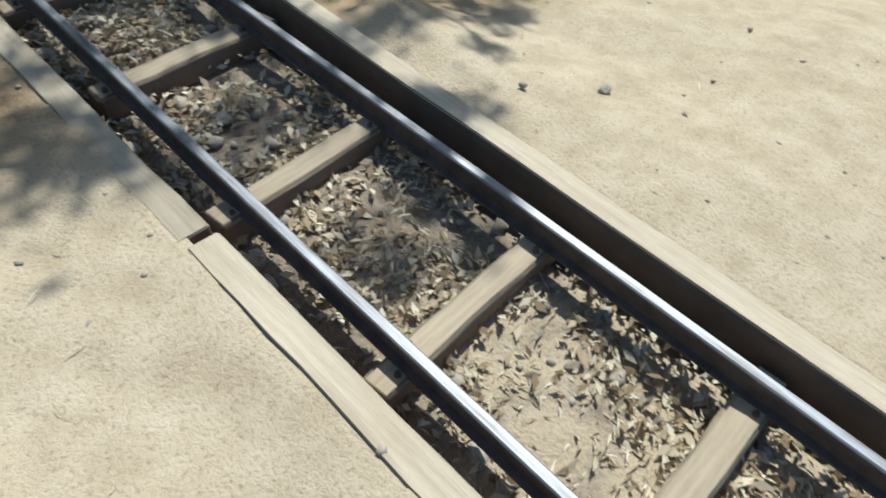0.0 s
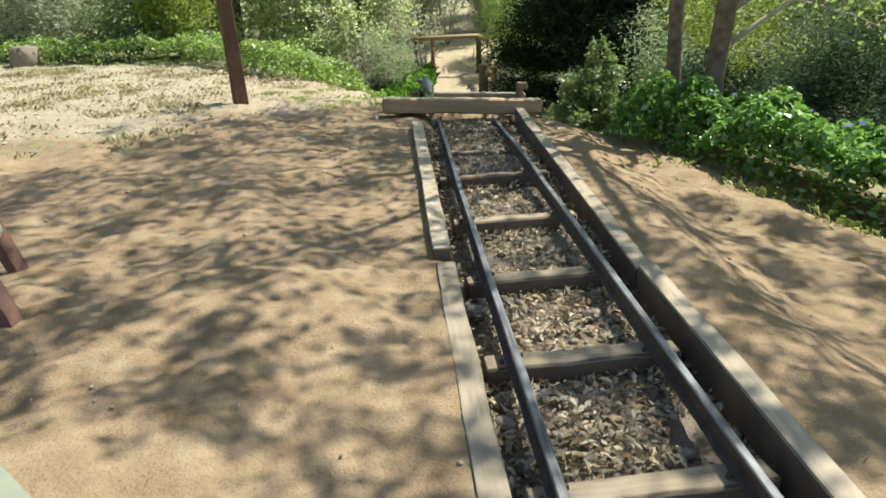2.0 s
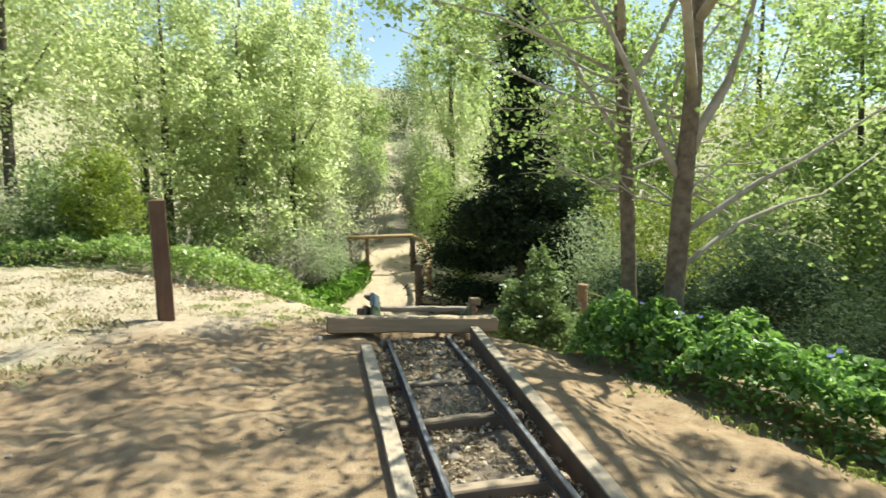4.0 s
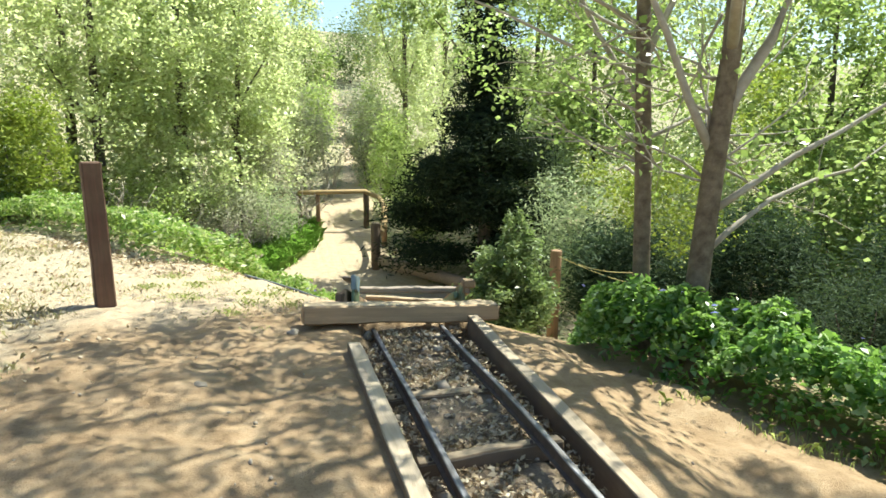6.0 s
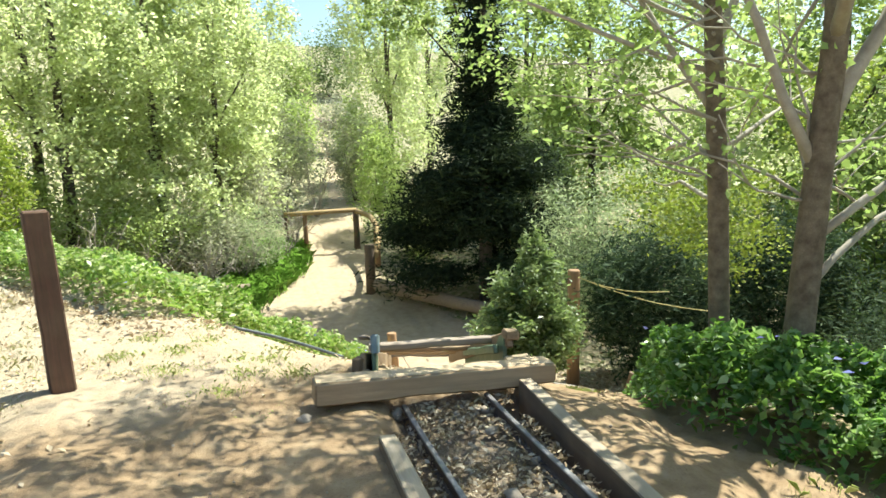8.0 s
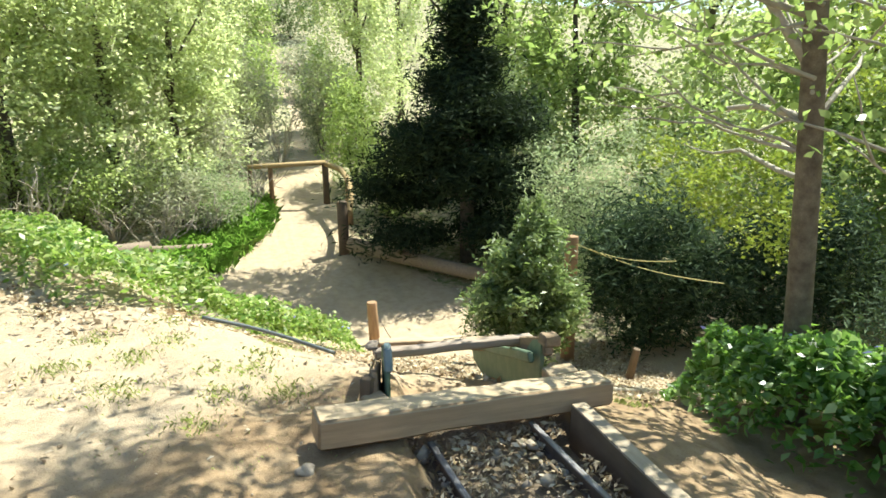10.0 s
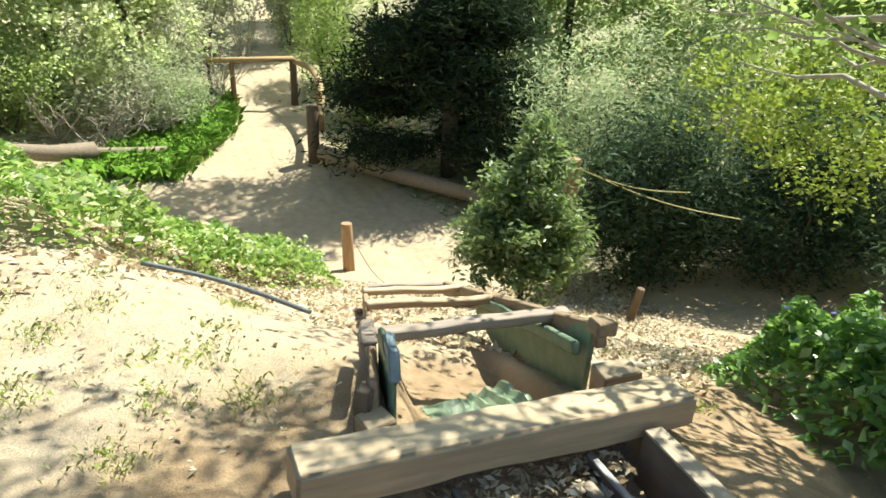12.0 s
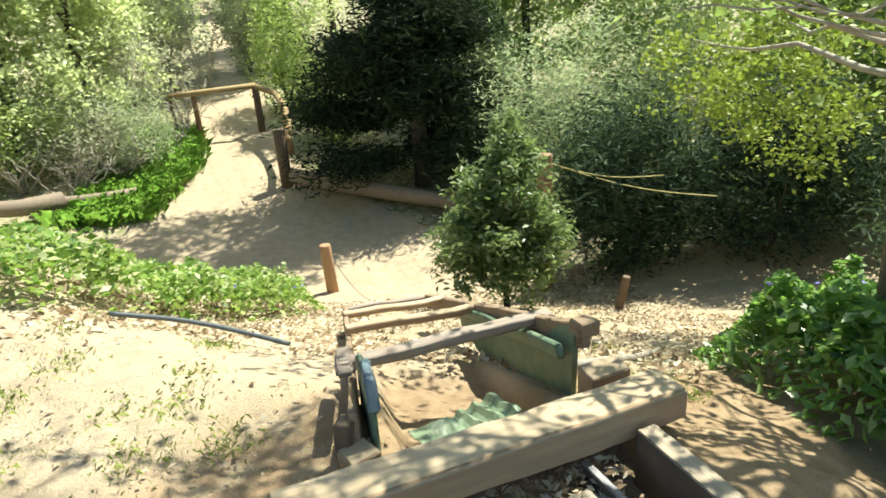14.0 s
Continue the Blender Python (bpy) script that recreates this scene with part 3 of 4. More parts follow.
def twiggy(tree, label, start, aim, n, reach, leaf_n, seed, size=0.07):
    """Thin bleached shoots with scattered leaves, from one stretch of a trunk."""
    r = np.random.default_rng(seed)
    spots = []
    for k in range(n):
        a = Vector((start[0] + r.normal(0, 0.02), start[1] + r.normal(0, 0.02), r.uniform(start[2], start[3])))
        d = Vector(aim) + Vector(r.normal(0, 0.42, 3).tolist())
        end = a + d.normalized() * reach * r.uniform(0.55, 1.2)
        lp = bent(a, end, 6, 0.14, seed + k * 1.7)
        put("twig", tube(lp, [0.0145, 0.0125, 0.010, 0.008, 0.006, 0.003], 5, 0.1, k), PALE_BARK, tree, label)
        for f in r.uniform(0.3, 1.1, leaf_n):
            q = a.lerp(end, f)
            spots.append((q.x + r.normal(0, 0.13), q.y + r.normal(0, 0.13), q.z + r.normal(0, 0.11)))
        side = lp[3].lerp(lp[4], 0.5)
        tip = side + (d.normalized() + Vector(r.normal(0, 0.5, 3).tolist())).normalized() * reach * 0.45
        put("twig", tube(bent(side, tip, 4, 0.08, seed - k), [0.008, 0.0065, 0.005, 0.003], 5), PALE_BARK, tree, label)
        for f in r.uniform(0.3, 1.15, leaf_n // 2):
            q = side.lerp(tip, f)
            spots.append((q.x + r.normal(0, 0.1), q.y + r.normal(0, 0.1), q.z + r.normal(0, 0.09)))
    put("leaves", leaves("leaves", np.array(spots), size, aspect=0.7), L_SUN, tree)


TWIG = "thin bleached shoot"
twiggy(TREE_A, TWIG, (0.03, 0.0, 1.5, 2.4), (-0.75, 0.45, 0.55), 6, 1.2, 26, 31)
twiggy(TREE_A, TWIG, (0.05, 0.0, 1.2, 2.6), (0.8, 0.45, 0.35), 8, 1.7, 34, 32)
twiggy(TREE_A, TWIG, (0.1, 0.0, 2.6, 3.6), (0.3, 0.9, 0.3), 6, 1.6, 34, 33)
twiggy(TREE_B, TWIG, (-0.08, 0.0, 1.5, 2.6), (-0.6, 0.7, 0.45), 7, 1.3, 26, 34)
twiggy(TREE_B, TWIG, (-0.15, 0.0, 2.5, 3.8), (-0.9, 0.35, 0.25), 8, 1.7, 36, 35)
twiggy(TREE_B, TWIG, (-0.12, 0.0, 2.0, 3.4), (0.7, 0.9, 0.3), 7, 1.7, 34, 36)
put("low_leaves", leaves("low_leaves", np.concatenate([clumped(4300, (1.55, 2.1, 1.3), (1.05, 1.1, 0.7), 54, 0.14), clumped(1500, (2.2, 1.6, 2.5), (1.0, 1.0, 0.5), 30, 0.14)]), 0.052, aspect=0.6), L_YELLOW, TREE_B)
for k, (h, e) in enumerate(((1.7, (1.6, 2.2, 1.75)), (2.0, (2.5, 1.7, 2.6)), (1.6, (0.9, 2.4, 1.6)))):
    put("limb", tube(bent((-0.05, 0, h), e, 6, 0.15, k), [0.022, 0.019, 0.016, 0.012, 0.008, 0.004], 6, 0.1, k), PALE_BARK, TREE_B)

# round bush below the bank
BUSH = thing("bush", on_land(3.12, 12.7), "dense young evergreen bush with a pointed leafy top", "bush")
put("stem", tube(bent((0, 0, -0.15), (0.03, 0, 2.3), 7, 0.06, 3), [0.045, 0.042, 0.036, 0.028, 0.02, 0.012, 0.006], 8, 0.1), DARK_BARK, BUSH)
for k in range(7):
    a = k * 2.4
    put("branch", tube(bent((0, 0, 0.4 + 0.12 * k), (math.cos(a) * 0.5, math.sin(a) * 0.5, 0.75 + 0.13 * k), 4, 0.06, k), [0.016, 0.013, 0.009, 0.004], 5), DARK_BARK, BUSH)
put("crown", leaves("crown", np.concatenate([clumped(11000, (0, 0, 0.98), (0.86, 0.84, 0.6), 110, 0.13, 0.3, 0.3), clumped(4600, (0.03, 0, 1.58), (0.56, 0.56, 0.5), 56, 0.16), clumped(900, (0.08, 0, 2.12), (0.26, 0.26, 0.42), 22, 0.2)]), 0.1, aspect=0.36), L_BUSH, BUSH)


def pine(at, height, spread, n, leaf, label, size=0.2):
    t = thing("pine_tree", at, label, "tree")
    put("trunk", tube(bent((0, 0, -0.3), (0.1, 0, height), 8, 0.1, at[0]), [0.2 * (1 - 0.85 * i / 7) for i in range(8)], 9, 0.1), DARK_BARK, t)
    pts = []
    for k in range(64):
        f = min(0.985, (k // 6 + 0.5) / 10.7 + rng.normal(0, 0.035))
        h = 0.5 + f * (height - 0.6)
        a, ln = k * 2.399, spread * (1.0 - 0.68 * float(step(0.22, 0.5, f))) * (1 - f) ** 0.45 * rng.uniform(0.55, 1.08)
        end = (math.cos(a) * ln, math.sin(a) * ln, h + 0.1 * ln)
        if k % 3 == 0:
            put("branch", tube(bent((0, 0, h), end, 4, 0.08, k), [0.035, 0.026, 0.017, 0.006], 5), DARK_BARK, t)
        m = int(n / 64 * (1.35 - 1.1 * f) * (1 - 0.72 * float(step(0.36, 0.6, f))))
        s = rng.uniform(0.15, 1.05, m) ** 0.7
        p = np.outer(s, np.array(end) - (0, 0, h)) + (0, 0, h)
        w = 0.12 + 0.27 * s * (1 - 0.5 * f)
        p += rng.normal(size=(m, 3)) * np.stack([w, w, w * 0.6], -1)
        pts.append(p)
    put("crown", leaves("crown", np.concatenate(pts), size, aspect=0.17, up=0.2), leaf, t)
    return t


pine(on_land(4.95, 19.5), 9.4, 2.5, 130000, L_PINE, "tall dense dark pine beside the path")

# pale trees to the left of the valley path
for x, y, h, r, w in ((-7.8, 19, 9, 0.16, 3.0), (-5.2, 23.5, 9.5, 0.17, 2.8), (-3.1, 24.5, 9, 0.18, 2.4), (-1.5, 26, 9.5, 0.14, 2.2), (-10.5, 23, 10, 0.16, 3.2),
                      (-6.5, 26, 11, 0.17, 3.4), (-3.4, 28, 11, 0.16, 3.0), (-13.5, 19, 9, 0.16, 3.0), (-0.5, 31, 11, 0.14, 2.2)):
    limbed_tree(on_land(x, y), h * 0.9, r,
                [(h * 0.3, (-w * 0.6, -w * 0.3, h * 0.62), 0.05), (h * 0.36, (w * 0.6, 0.3, h * 0.66), 0.05), (h * 0.45, (0.2, -w * 0.6, h * 0.75), 0.045)],
                [(15000, (0, 0, h * 0.62), (w, w, h * 0.40), 130, 0.085), (5500 if x > -7 else 500, (0, -0.3, h * 0.26), (w, w * 0.9, h * 0.2), 56, 0.11)],
                L_POPLAR, 0.13, DARK_BARK, "leafy pale green poplar with a dark trunk", "poplars behind the bank")
limbed_tree(on_land(5.7, 20.9), 9.6, 0.13, [(5.6, (-1.6, -0.8, 8.2), 0.05), (6.2, (1.2, 0.8, 8.6), 0.045), (6.0, (-0.8, 1.4, 8.8), 0.04), (5.2, (-2.2, 0.4, 7.4), 0.04)],
            [(6500, (-0.7, -0.3, 8.3), (2.5, 2.2, 1.6), 80, 0.09), (1500, (-2.3, 0.1, 7.2), (1.2, 1.2, 0.8), 26, 0.12)],
            L_SHRUB, 0.12, DARK_BARK, "tall slim leafy tree behind the dark pine", "trees beyond the valley", (-0.4, 0.1))
# trees to the right of it and behind
for x, y, h, r, w, lf in ((5.6, 33, 12, 0.15, 2.3, L_POPLAR), (9.5, 27, 11, 0.16, 3.0, L_SHRUB), (9.8, 22.8, 9, 0.14, 2.6, L_SHRUB), (12.5, 16, 8.5, 0.14, 2.8, L_SHRUB),
                          (14, 22, 11, 0.17, 3.4, L_POPLAR), (8.8, 38, 12, 0.17, 3.0, L_POPLAR), (17, 15, 10, 0.17, 3.4, L_SHRUB), (13, 10, 8, 0.14, 2.6, L_SHRUB), (10.5, 6.0, 8, 0.14, 2.7, L_SUN)):
    limbed_tree(on_land(x, y), h * 0.9, r,
                [(h * 0.3, (-w * 0.6, -w * 0.3, h * 0.62), 0.05), (h * 0.36, (w * 0.6, 0.3, h * 0.66), 0.05), (h * 0.45, (0.2, -w * 0.6, h * 0.75), 0.045)],
                [(13500, (0, 0, h * 0.62), (w, w, h * 0.40), 130, 0.085), (5500, (0, -0.3, h * 0.25), (w, w * 0.9, h * 0.2), 56, 0.11)],
                lf, 0.14, DARK_BARK, "leafy green tree with many thin stems", "trees beyond the valley")


def brush(at, radius, height, n, seed):
    """A bare grey bush of thin crooked twigs."""
    t = thing("brush", at, "bare grey twiggy brush behind the gate", "brush", "bare brush")
    r = np.random.default_rng(seed)
    for k in range(n):
        a = r.uniform(0, 2 * math.pi)
        out = Vector((math.cos(a) * radius * r.uniform(0.2, 1), math.sin(a) * radius * r.uniform(0.2, 1), height * r.uniform(0.5, 1.1)))
        lp = bent((0, 0, -0.1), out, 6, 0.3, seed + k * 0.9)
        put("twig", tube(lp, [0.022, 0.018, 0.015, 0.012, 0.01, 0.006], 4), PALE_BARK, t)
        for m in (2, 3, 4):
            end = lp[m] + Vector(r.normal(0, 0.5, 3).tolist()) * height * 0.28 + Vector((0, 0, 0.12 * height))
            put("twig", tube(bent(lp[m], end, 4, 0.12, k + m), [0.012, 0.01, 0.008, 0.005], 4), PALE_BARK, t)


for k, (x, y, rad, h) in enumerate(((0.75, 25.4, 0.9, 1.5), (0.2, 24.4, 1.0, 1.3), (1.9, 30.2, 1.1, 2.4), (-1.2, 22.3, 1.2, 1.3), (-3.0, 22.4, 1.3, 1.5), (-4.6, 21.3, 1.4, 1.7), (-6.2, 20.3, 1.5, 1.9), (-2.0, 21.9, 1.2, 1.4))):
    brush(on_land(x, y), rad, h, 14, 60 + k * 7)

# undergrowth
for x, y, rr, n, lf, sz, nm, lab in (
        (-4.75, 15.7, (0.75, 0.7, 1.15), 6000, L_YELLOW, 0.1, "shrub", "bright yellow-green feathery shrub behind the ivy"),
        (-5.75, 15.9, (0.95, 0.8, 1.0), 5500, L_BUSH, 0.1, "shrub", "dark green shrub behind the ivy"),
        (-9.2, 17.5, (1.9, 1.2, 1.0), 6500, L_GREY, 0.1, "shrub", "dry grey-green brush on the hillside"),
        (-7.4, 17.0, (1.2, 0.9, 0.8), 4000, L_GREY, 0.1, "shrub", "dry grey-green brush on the hillside"),
        (-12.0, 17.0, (2.2, 1.4, 1.2), 6500, L_GREY, 0.11, "shrub", "dry grey-green brush on the hillside"),
        (-1.5, 23.0, (1.4, 1.0, 0.9), 6000, L_GREY, 0.1, "shrub", "grey-green willowy shrub beside the path"),
        (-0.5, 23.2, (0.8, 1.0, 1.0), 4500, L_FEATHER, 0.11, "shrub", "grey-green willowy shrub beside the path"),
        (-3.9, 22.6, (1.5, 1.0, 1.1), 7000, L_SHRUB, 0.1, "shrub", "leafy green shrub under the poplars"),
        (-2.6, 24.3, (1.6, 1.2, 1.3), 7000, L_FEATHER, 0.11, "shrub", "green shrub under the poplars"),
        (-6.6, 22.0, (1.9, 1.2, 1.4), 7000, L_SHRUB, 0.12, "shrub", "green shrub under the poplars"),
        (-9.5, 22.5, (2.4, 1.2, 1.6), 6500, L_GREY, 0.13, "shrub", "grey-green shrub under the poplars"),
        (-0.6, 27.5, (1.3, 1.5, 1.8), 6000, L_GREY, 0.13, "shrub", "bare-twigged grey shrub beside the gate"),
        (3.9, 27.0, (1.0, 1.4, 2.0), 7000, L_SHRUB, 0.13, "shrub", "leafy shrub beside the far path"),
        (4.2, 23.5, (0.9, 1.2, 1.2), 6000, L_SHRUB, 0.11, "shrub", "leafy shrub behind the curved handrail"),
        (6.1, 13.9, (1.25, 1.1, 1.45), 19000, L_BLUE, 0.15, "shrub", "dark blue-green conifer shrub"),
        (8.1, 13.0, (1.5, 1.2, 1.5), 19000, L_BLUE, 0.15, "shrub", "dark blue-green conifer shrub"),
        (9.6, 10.4, (1.6, 1.5, 1.6), 19000, L_BLUE, 0.15, "shrub", "dark blue-green conifer shrub"),
        (6.7, 16.5, (1.5, 1.2, 1.9), 14000, L_FEATHER, 0.12, "shrub", "light green shrub in the valley"),
        (9.4, 16.2, (1.8, 1.3, 2.0), 15000, L_FEATHER, 0.12, "shrub", "light green shrub in the valley"),
        (6.7, 21.0, (1.6, 1.3, 2.2), 14000, L_FEATHER, 0.13, "shrub", "light green shrub in the valley"),
        (8.4, 23.5, (2.2, 1.3, 2.8), 9000, L_SHRUB, 0.14, "shrub", "light green shrub in the valley"),
        (11.8, 20.0, (2.2, 1.5, 2.4), 9000, L_SHRUB, 0.14, "shrub", "light green shrub in the valley"),
        (6.8, 9.2, (1.2, 1.3, 1.1), 6500, L_BLUE, 0.11, "shrub", "dark green shrub below the ivy"),
        (6.4, 6.0, (1.3, 1.5, 1.0), 6500, L_BUSH, 0.11, "shrub", "dark green shrub below the ivy"),
        (7.2, 3.2, (1.5, 1.6, 1.3), 6500, L_BUSH, 0.11, "shrub", "dark green shrub below the ivy"),
        (0.8, 31.5, (1.3, 1.5, 2.2), 6000, L_GREY, 0.15, "shrub", "grey-green shrub beside the far path"),
        (5.2, 38.0, (1.6, 1.6, 2.4), 6000, L_SHRUB, 0.17, "shrub", "leafy shrub beside the far path"),
        (1.6, 42.0, (2.0, 1.6, 2.6), 6000, L_SHRUB, 0.2, "shrub", "leafy shrub on the hillside"),
        (3.6, 66.0, (3.0, 2.0, 2.6), 5000, L_SHRUB, 0.3, "shrub", "green shrub on the hillside"),
        (8.0, 70.0, (3.6, 2.0, 3.4), 5000, L_BUSH, 0.3, "shrub", "green shrub on the hillside"),
        (2.6, 47.0, (1.6, 1.5, 2.0), 4000, L_GREY, 0.2, "shrub", "grey-green shrub on the hillside"),
        (6.0, 50.0, (2.0, 1.6, 2.2), 4000, L_GREY, 0.2, "shrub", "grey-green shrub on the hillside"),
        (3.9, 33.0, (1.3, 1.0, 2.0), 6000, L_GREY, 0.14, "shrub", "grey bare-twigged brush behind the gate"),
        (12.0, 7.6, (2.0, 2.0, 2.2), 7500, L_SHRUB, 0.14, "shrub", "light green shrub in the valley"),
        (11.0, 13.6, (1.8, 1.6, 2.4), 7500, L_SHRUB, 0.14, "shrub", "light green shrub in the valley"),
        (15.5, 18.0, (2.6, 2.0, 3.0), 8000, L_SHRUB, 0.16, "shrub", "light green shrub in the valley"),
        (16.0, 11.5, (2.4, 2.4, 3.0), 8000, L_SHRUB, 0.16, "shrub", "light green shrub in the valley"),
        (12.5, 12.5, (2.0, 2.0, 2.2), 7500, L_SHRUB, 0.14, "shrub", "light green shrub in the valley")):
    shrub(on_land(x, y), rr, n, lf, sz, lab, nm, 70, 0.85, 4, "undergrowth", 0.2, 0.2 if lf in (L_BLUE, L_FEATHER) else 0.42)


# ---- the old chute below the beam ----
def beam_between(a, b, w, h, seed=0, bevel=0.006, wear=0.005):
    """A timber from a to b, h high and w wide, as a bmesh."""
    a, b = Vector(a), Vector(b)
    d = b - a
    m = Matrix.Translation((a + b) / 2) @ d.to_track_quat("X", "Z").to_matrix().to_4x4()
    return timber((d.length, w, h), bevel, wear, seed, 8, m)


chute = thing("chute_frame", (0.4, 8.2, 0.0), "old collapsing timber chute with green painted sides and loose crossbars", "chute")


def at_chute(p):
    return (p[0] - 0.4, p[1] - 8.2, p[2])


def chute_part(name, a, b, w, h, mat, seed=0, label=""):
    return put(name, beam_between(at_chute(a), at_chute(b), w, h, seed, 0.009, 0.011), mat, chute, label)


chute_part("side_plank", (-0.155, 8.1, 0.13), (0.62, 11.0, -0.82), 0.045, 0.3, SIDE_WOOD, 1, "brown weathered side plank")
chute_part("side_plank", (1.0, 8.25, 0.2), (1.36, 11.0, -0.80), 0.06, 0.12, SIDE_WOOD, 2, "brown weathered side plank")
chute_part("green_rail", (0.91, 8.3, 0.12), (1.2, 9.95, -0.42), 0.045, 0.07, GREEN_PAINT, 3, "flaking green rail")
chute_part("green_lining", (-0.085, 8.08, 0.17), (0.03, 8.62, 0.03), 0.03, 0.36, GREEN_PAINT, 4, "flaking green lining board")
chute_part("blue_patch", (-0.075, 8.09, 0.33), (0.0, 8.4, 0.24), 0.045, 0.14, BLUE_PAINT, 5, "faded blue painted patch")
chute_part("cap_board", (-0.12, 8.3, 0.33), (0.0, 8.75, 0.19), 0.07, 0.03, GREY_WOOD, 6, "pale worn cap board")
chute_part("end_cap", (0.96, 8.27, 0.235), (1.08, 8.27, 0.225), 0.1, 0.075, SIDE_WOOD, 7)
chute_part("leg", (-0.19, 8.12, -0.35), (-0.175, 8.14, 0.24), 0.07, 0.09, POST_DARK, 8, "dark rotten upright")
bm = bmesh.new()
prof = [(0.965, 8.27, 0.24), (0.955, 8.3, -0.30), (1.02, 8.75, -0.42), (1.13, 9.45, -0.62), (1.25, 10.1, -0.62), (1.27, 10.2, -0.5)]
front = [bm.verts.new(at_chute(p)) for p in prof]
back = [bm.verts.new(at_chute((p[0] + 0.03, p[1], p[2]))) for p in prof]
bm.faces.new(front)
bm.faces.new(back[::-1])
for j in range(len(prof)):
    k = (j + 1) % len(prof)
    bm.faces.new((front[j], back[j], back[k], front[k]))
bmesh.ops.recalc_face_normals(bm, faces=bm.faces)
put("green_panel", bm, GREEN_PAINT, chute, "flaking green side panel")
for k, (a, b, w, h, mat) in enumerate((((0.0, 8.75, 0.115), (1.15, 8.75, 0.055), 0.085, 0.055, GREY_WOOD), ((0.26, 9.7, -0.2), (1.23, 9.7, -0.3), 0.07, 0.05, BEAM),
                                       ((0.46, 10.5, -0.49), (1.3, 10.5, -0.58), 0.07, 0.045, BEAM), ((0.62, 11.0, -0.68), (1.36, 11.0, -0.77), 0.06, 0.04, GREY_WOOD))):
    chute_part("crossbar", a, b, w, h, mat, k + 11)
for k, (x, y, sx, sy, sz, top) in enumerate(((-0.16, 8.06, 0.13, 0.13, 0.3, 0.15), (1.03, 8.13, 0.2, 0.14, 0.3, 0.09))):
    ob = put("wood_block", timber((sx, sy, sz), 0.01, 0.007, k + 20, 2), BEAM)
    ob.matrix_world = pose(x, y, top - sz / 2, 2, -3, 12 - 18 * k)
    tagged(ob, "sawn timber block set in the earth behind the beam", "block", "blocks behind the beam")

# crumpled corrugated sheet in the dug-out
bm = bmesh.new()
rows = []
for i in range(23):
    u = i / 22
    row = []
    for j in range(8):
        v = j / 7
        x, y = 0.16 + 0.48 * u, 8.12 + 0.3 * v + 0.1 * u
        z = float(land(x, y)) - 0.11 + 0.018 * step(0.3, 0.6, u) * math.sin(u * 34) + 0.05 * noise.noise(Vector((u * 3, v * 3, 2))) + 0.10 * u * u
        row.append((bm.verts.new((x, y, z)), bm.verts.new((x, y, z - 0.006))))
    rows.append(row)
for i in range(22):
    for j in range(7):
        for s_ in (0, 1):
            q = [rows[i][j][s_], rows[i + 1][j][s_], rows[i + 1][j + 1][s_], rows[i][j + 1][s_]]
            bm.faces.new(q if s_ == 0 else q[::-1])
tagged(put("corrugated_sheet", bm, SHEET), "crumpled green corrugated sheet lying in the dug-out", "sheet")


# ---- posts, rails and logs in the valley ----
def round_post(at, height, r, mat, label, lean=(0, 0), seed=0):
    ob = put("wooden_post", tube([(0, 0, -0.3), (0, 0, height * 0.5), (0, 0, height - 0.02), (0, 0, height)], [r * 1.05, r, r * 0.97, r * 0.86], 12, 0.12, seed), mat)
    ob.matrix_world = pose(*at, lean[0], lean[1], 0)
    return tagged(ob, label, "post")


round_post(on_land(1.62, 15.5, -0.07), 0.87, 0.09, POST_TAN, "short orange-brown wooden post beside the valley path", (0, -2), 3)
ob = put("wire", tube([Vector((1.68, 15.44, float(land(1.6, 15.49)) + 0.55)) + Vector((0.32 * f, -0.75 * f, -0.5 * f - 0.12 * math.sin(f * 3.1))) for f in np.linspace(0, 1, 9)], [0.006] * 9, 5), LOG)
tagged(ob, "thin slack wire tied to the short post", "wire")
round_post(on_land(4.45, 13.85), 2.07, 0.11, POST_TAN, "tall weathered brown post with yellow rope tied round its top", (0, 1), 5)
round_post(on_land(4.55, 12.3), 0.5, 0.055, POST_DARK, "short dark leaning stub post", (6, 9), 6)
top_c = Vector((4.45, 13.75, float(land(4.45, 13.85)) + 1.98))
for k, end in enumerate(((6.0, 12.25, -1.0), (5.5, 12.7, -0.72))):
    end = Vector(end)
    pts = [top_c.lerp(end, f) + Vector((0, -0.1, -0.1 * math.sin(math.pi * f))) for f in np.linspace(0, 1, 12)]
    tagged(put("rope", tube(pts, [0.008] * 12, 6), ROPE), "slack yellow rope strung between post and shrubs", "rope", "ropes")

for x, y, h, r, mat in ((1.0, 25.2, 1.28, 0.07, POST_TAN), (2.62, 25.2, 1.3, 0.1, POST_DARK), (0.43, 25.5, 1.2, 0.06, POST_DARK), (2.85, 23.0, 1.25, 0.09, POST_TAN), (2.22, 20.85, 1.3, 0.13, POST_DARK)):
    round_post(on_land(x, y), h, r, mat, "rough wooden post of the path handrail", (0, 0), x)
rail_pts = [Vector((0.35, 25.25, float(land(1.0, 25.2)) + 1.22)), Vector((1.0, 25.15, float(land(1.0, 25.2)) + 1.24)), Vector((2.62, 25.1, float(land(2.6, 25.2)) + 1.26))]
tagged(put("handrail", tube(rail_pts, [0.07, 0.075, 0.075], 9, 0.1), GATE_WOOD), "yellowish peeled pole rail across the path gate", "handrail")
curve = [Vector((2.62, 25.1, float(land(2.6, 25.2)) + 1.22)), Vector((2.86, 24.0, -0.35)), Vector((2.87, 23.0, float(land(2.85, 23)) + 1.2)), Vector((2.68, 21.9, -0.85)), Vector((2.36, 20.8, float(land(2.3, 20.85)) + 1.0))]
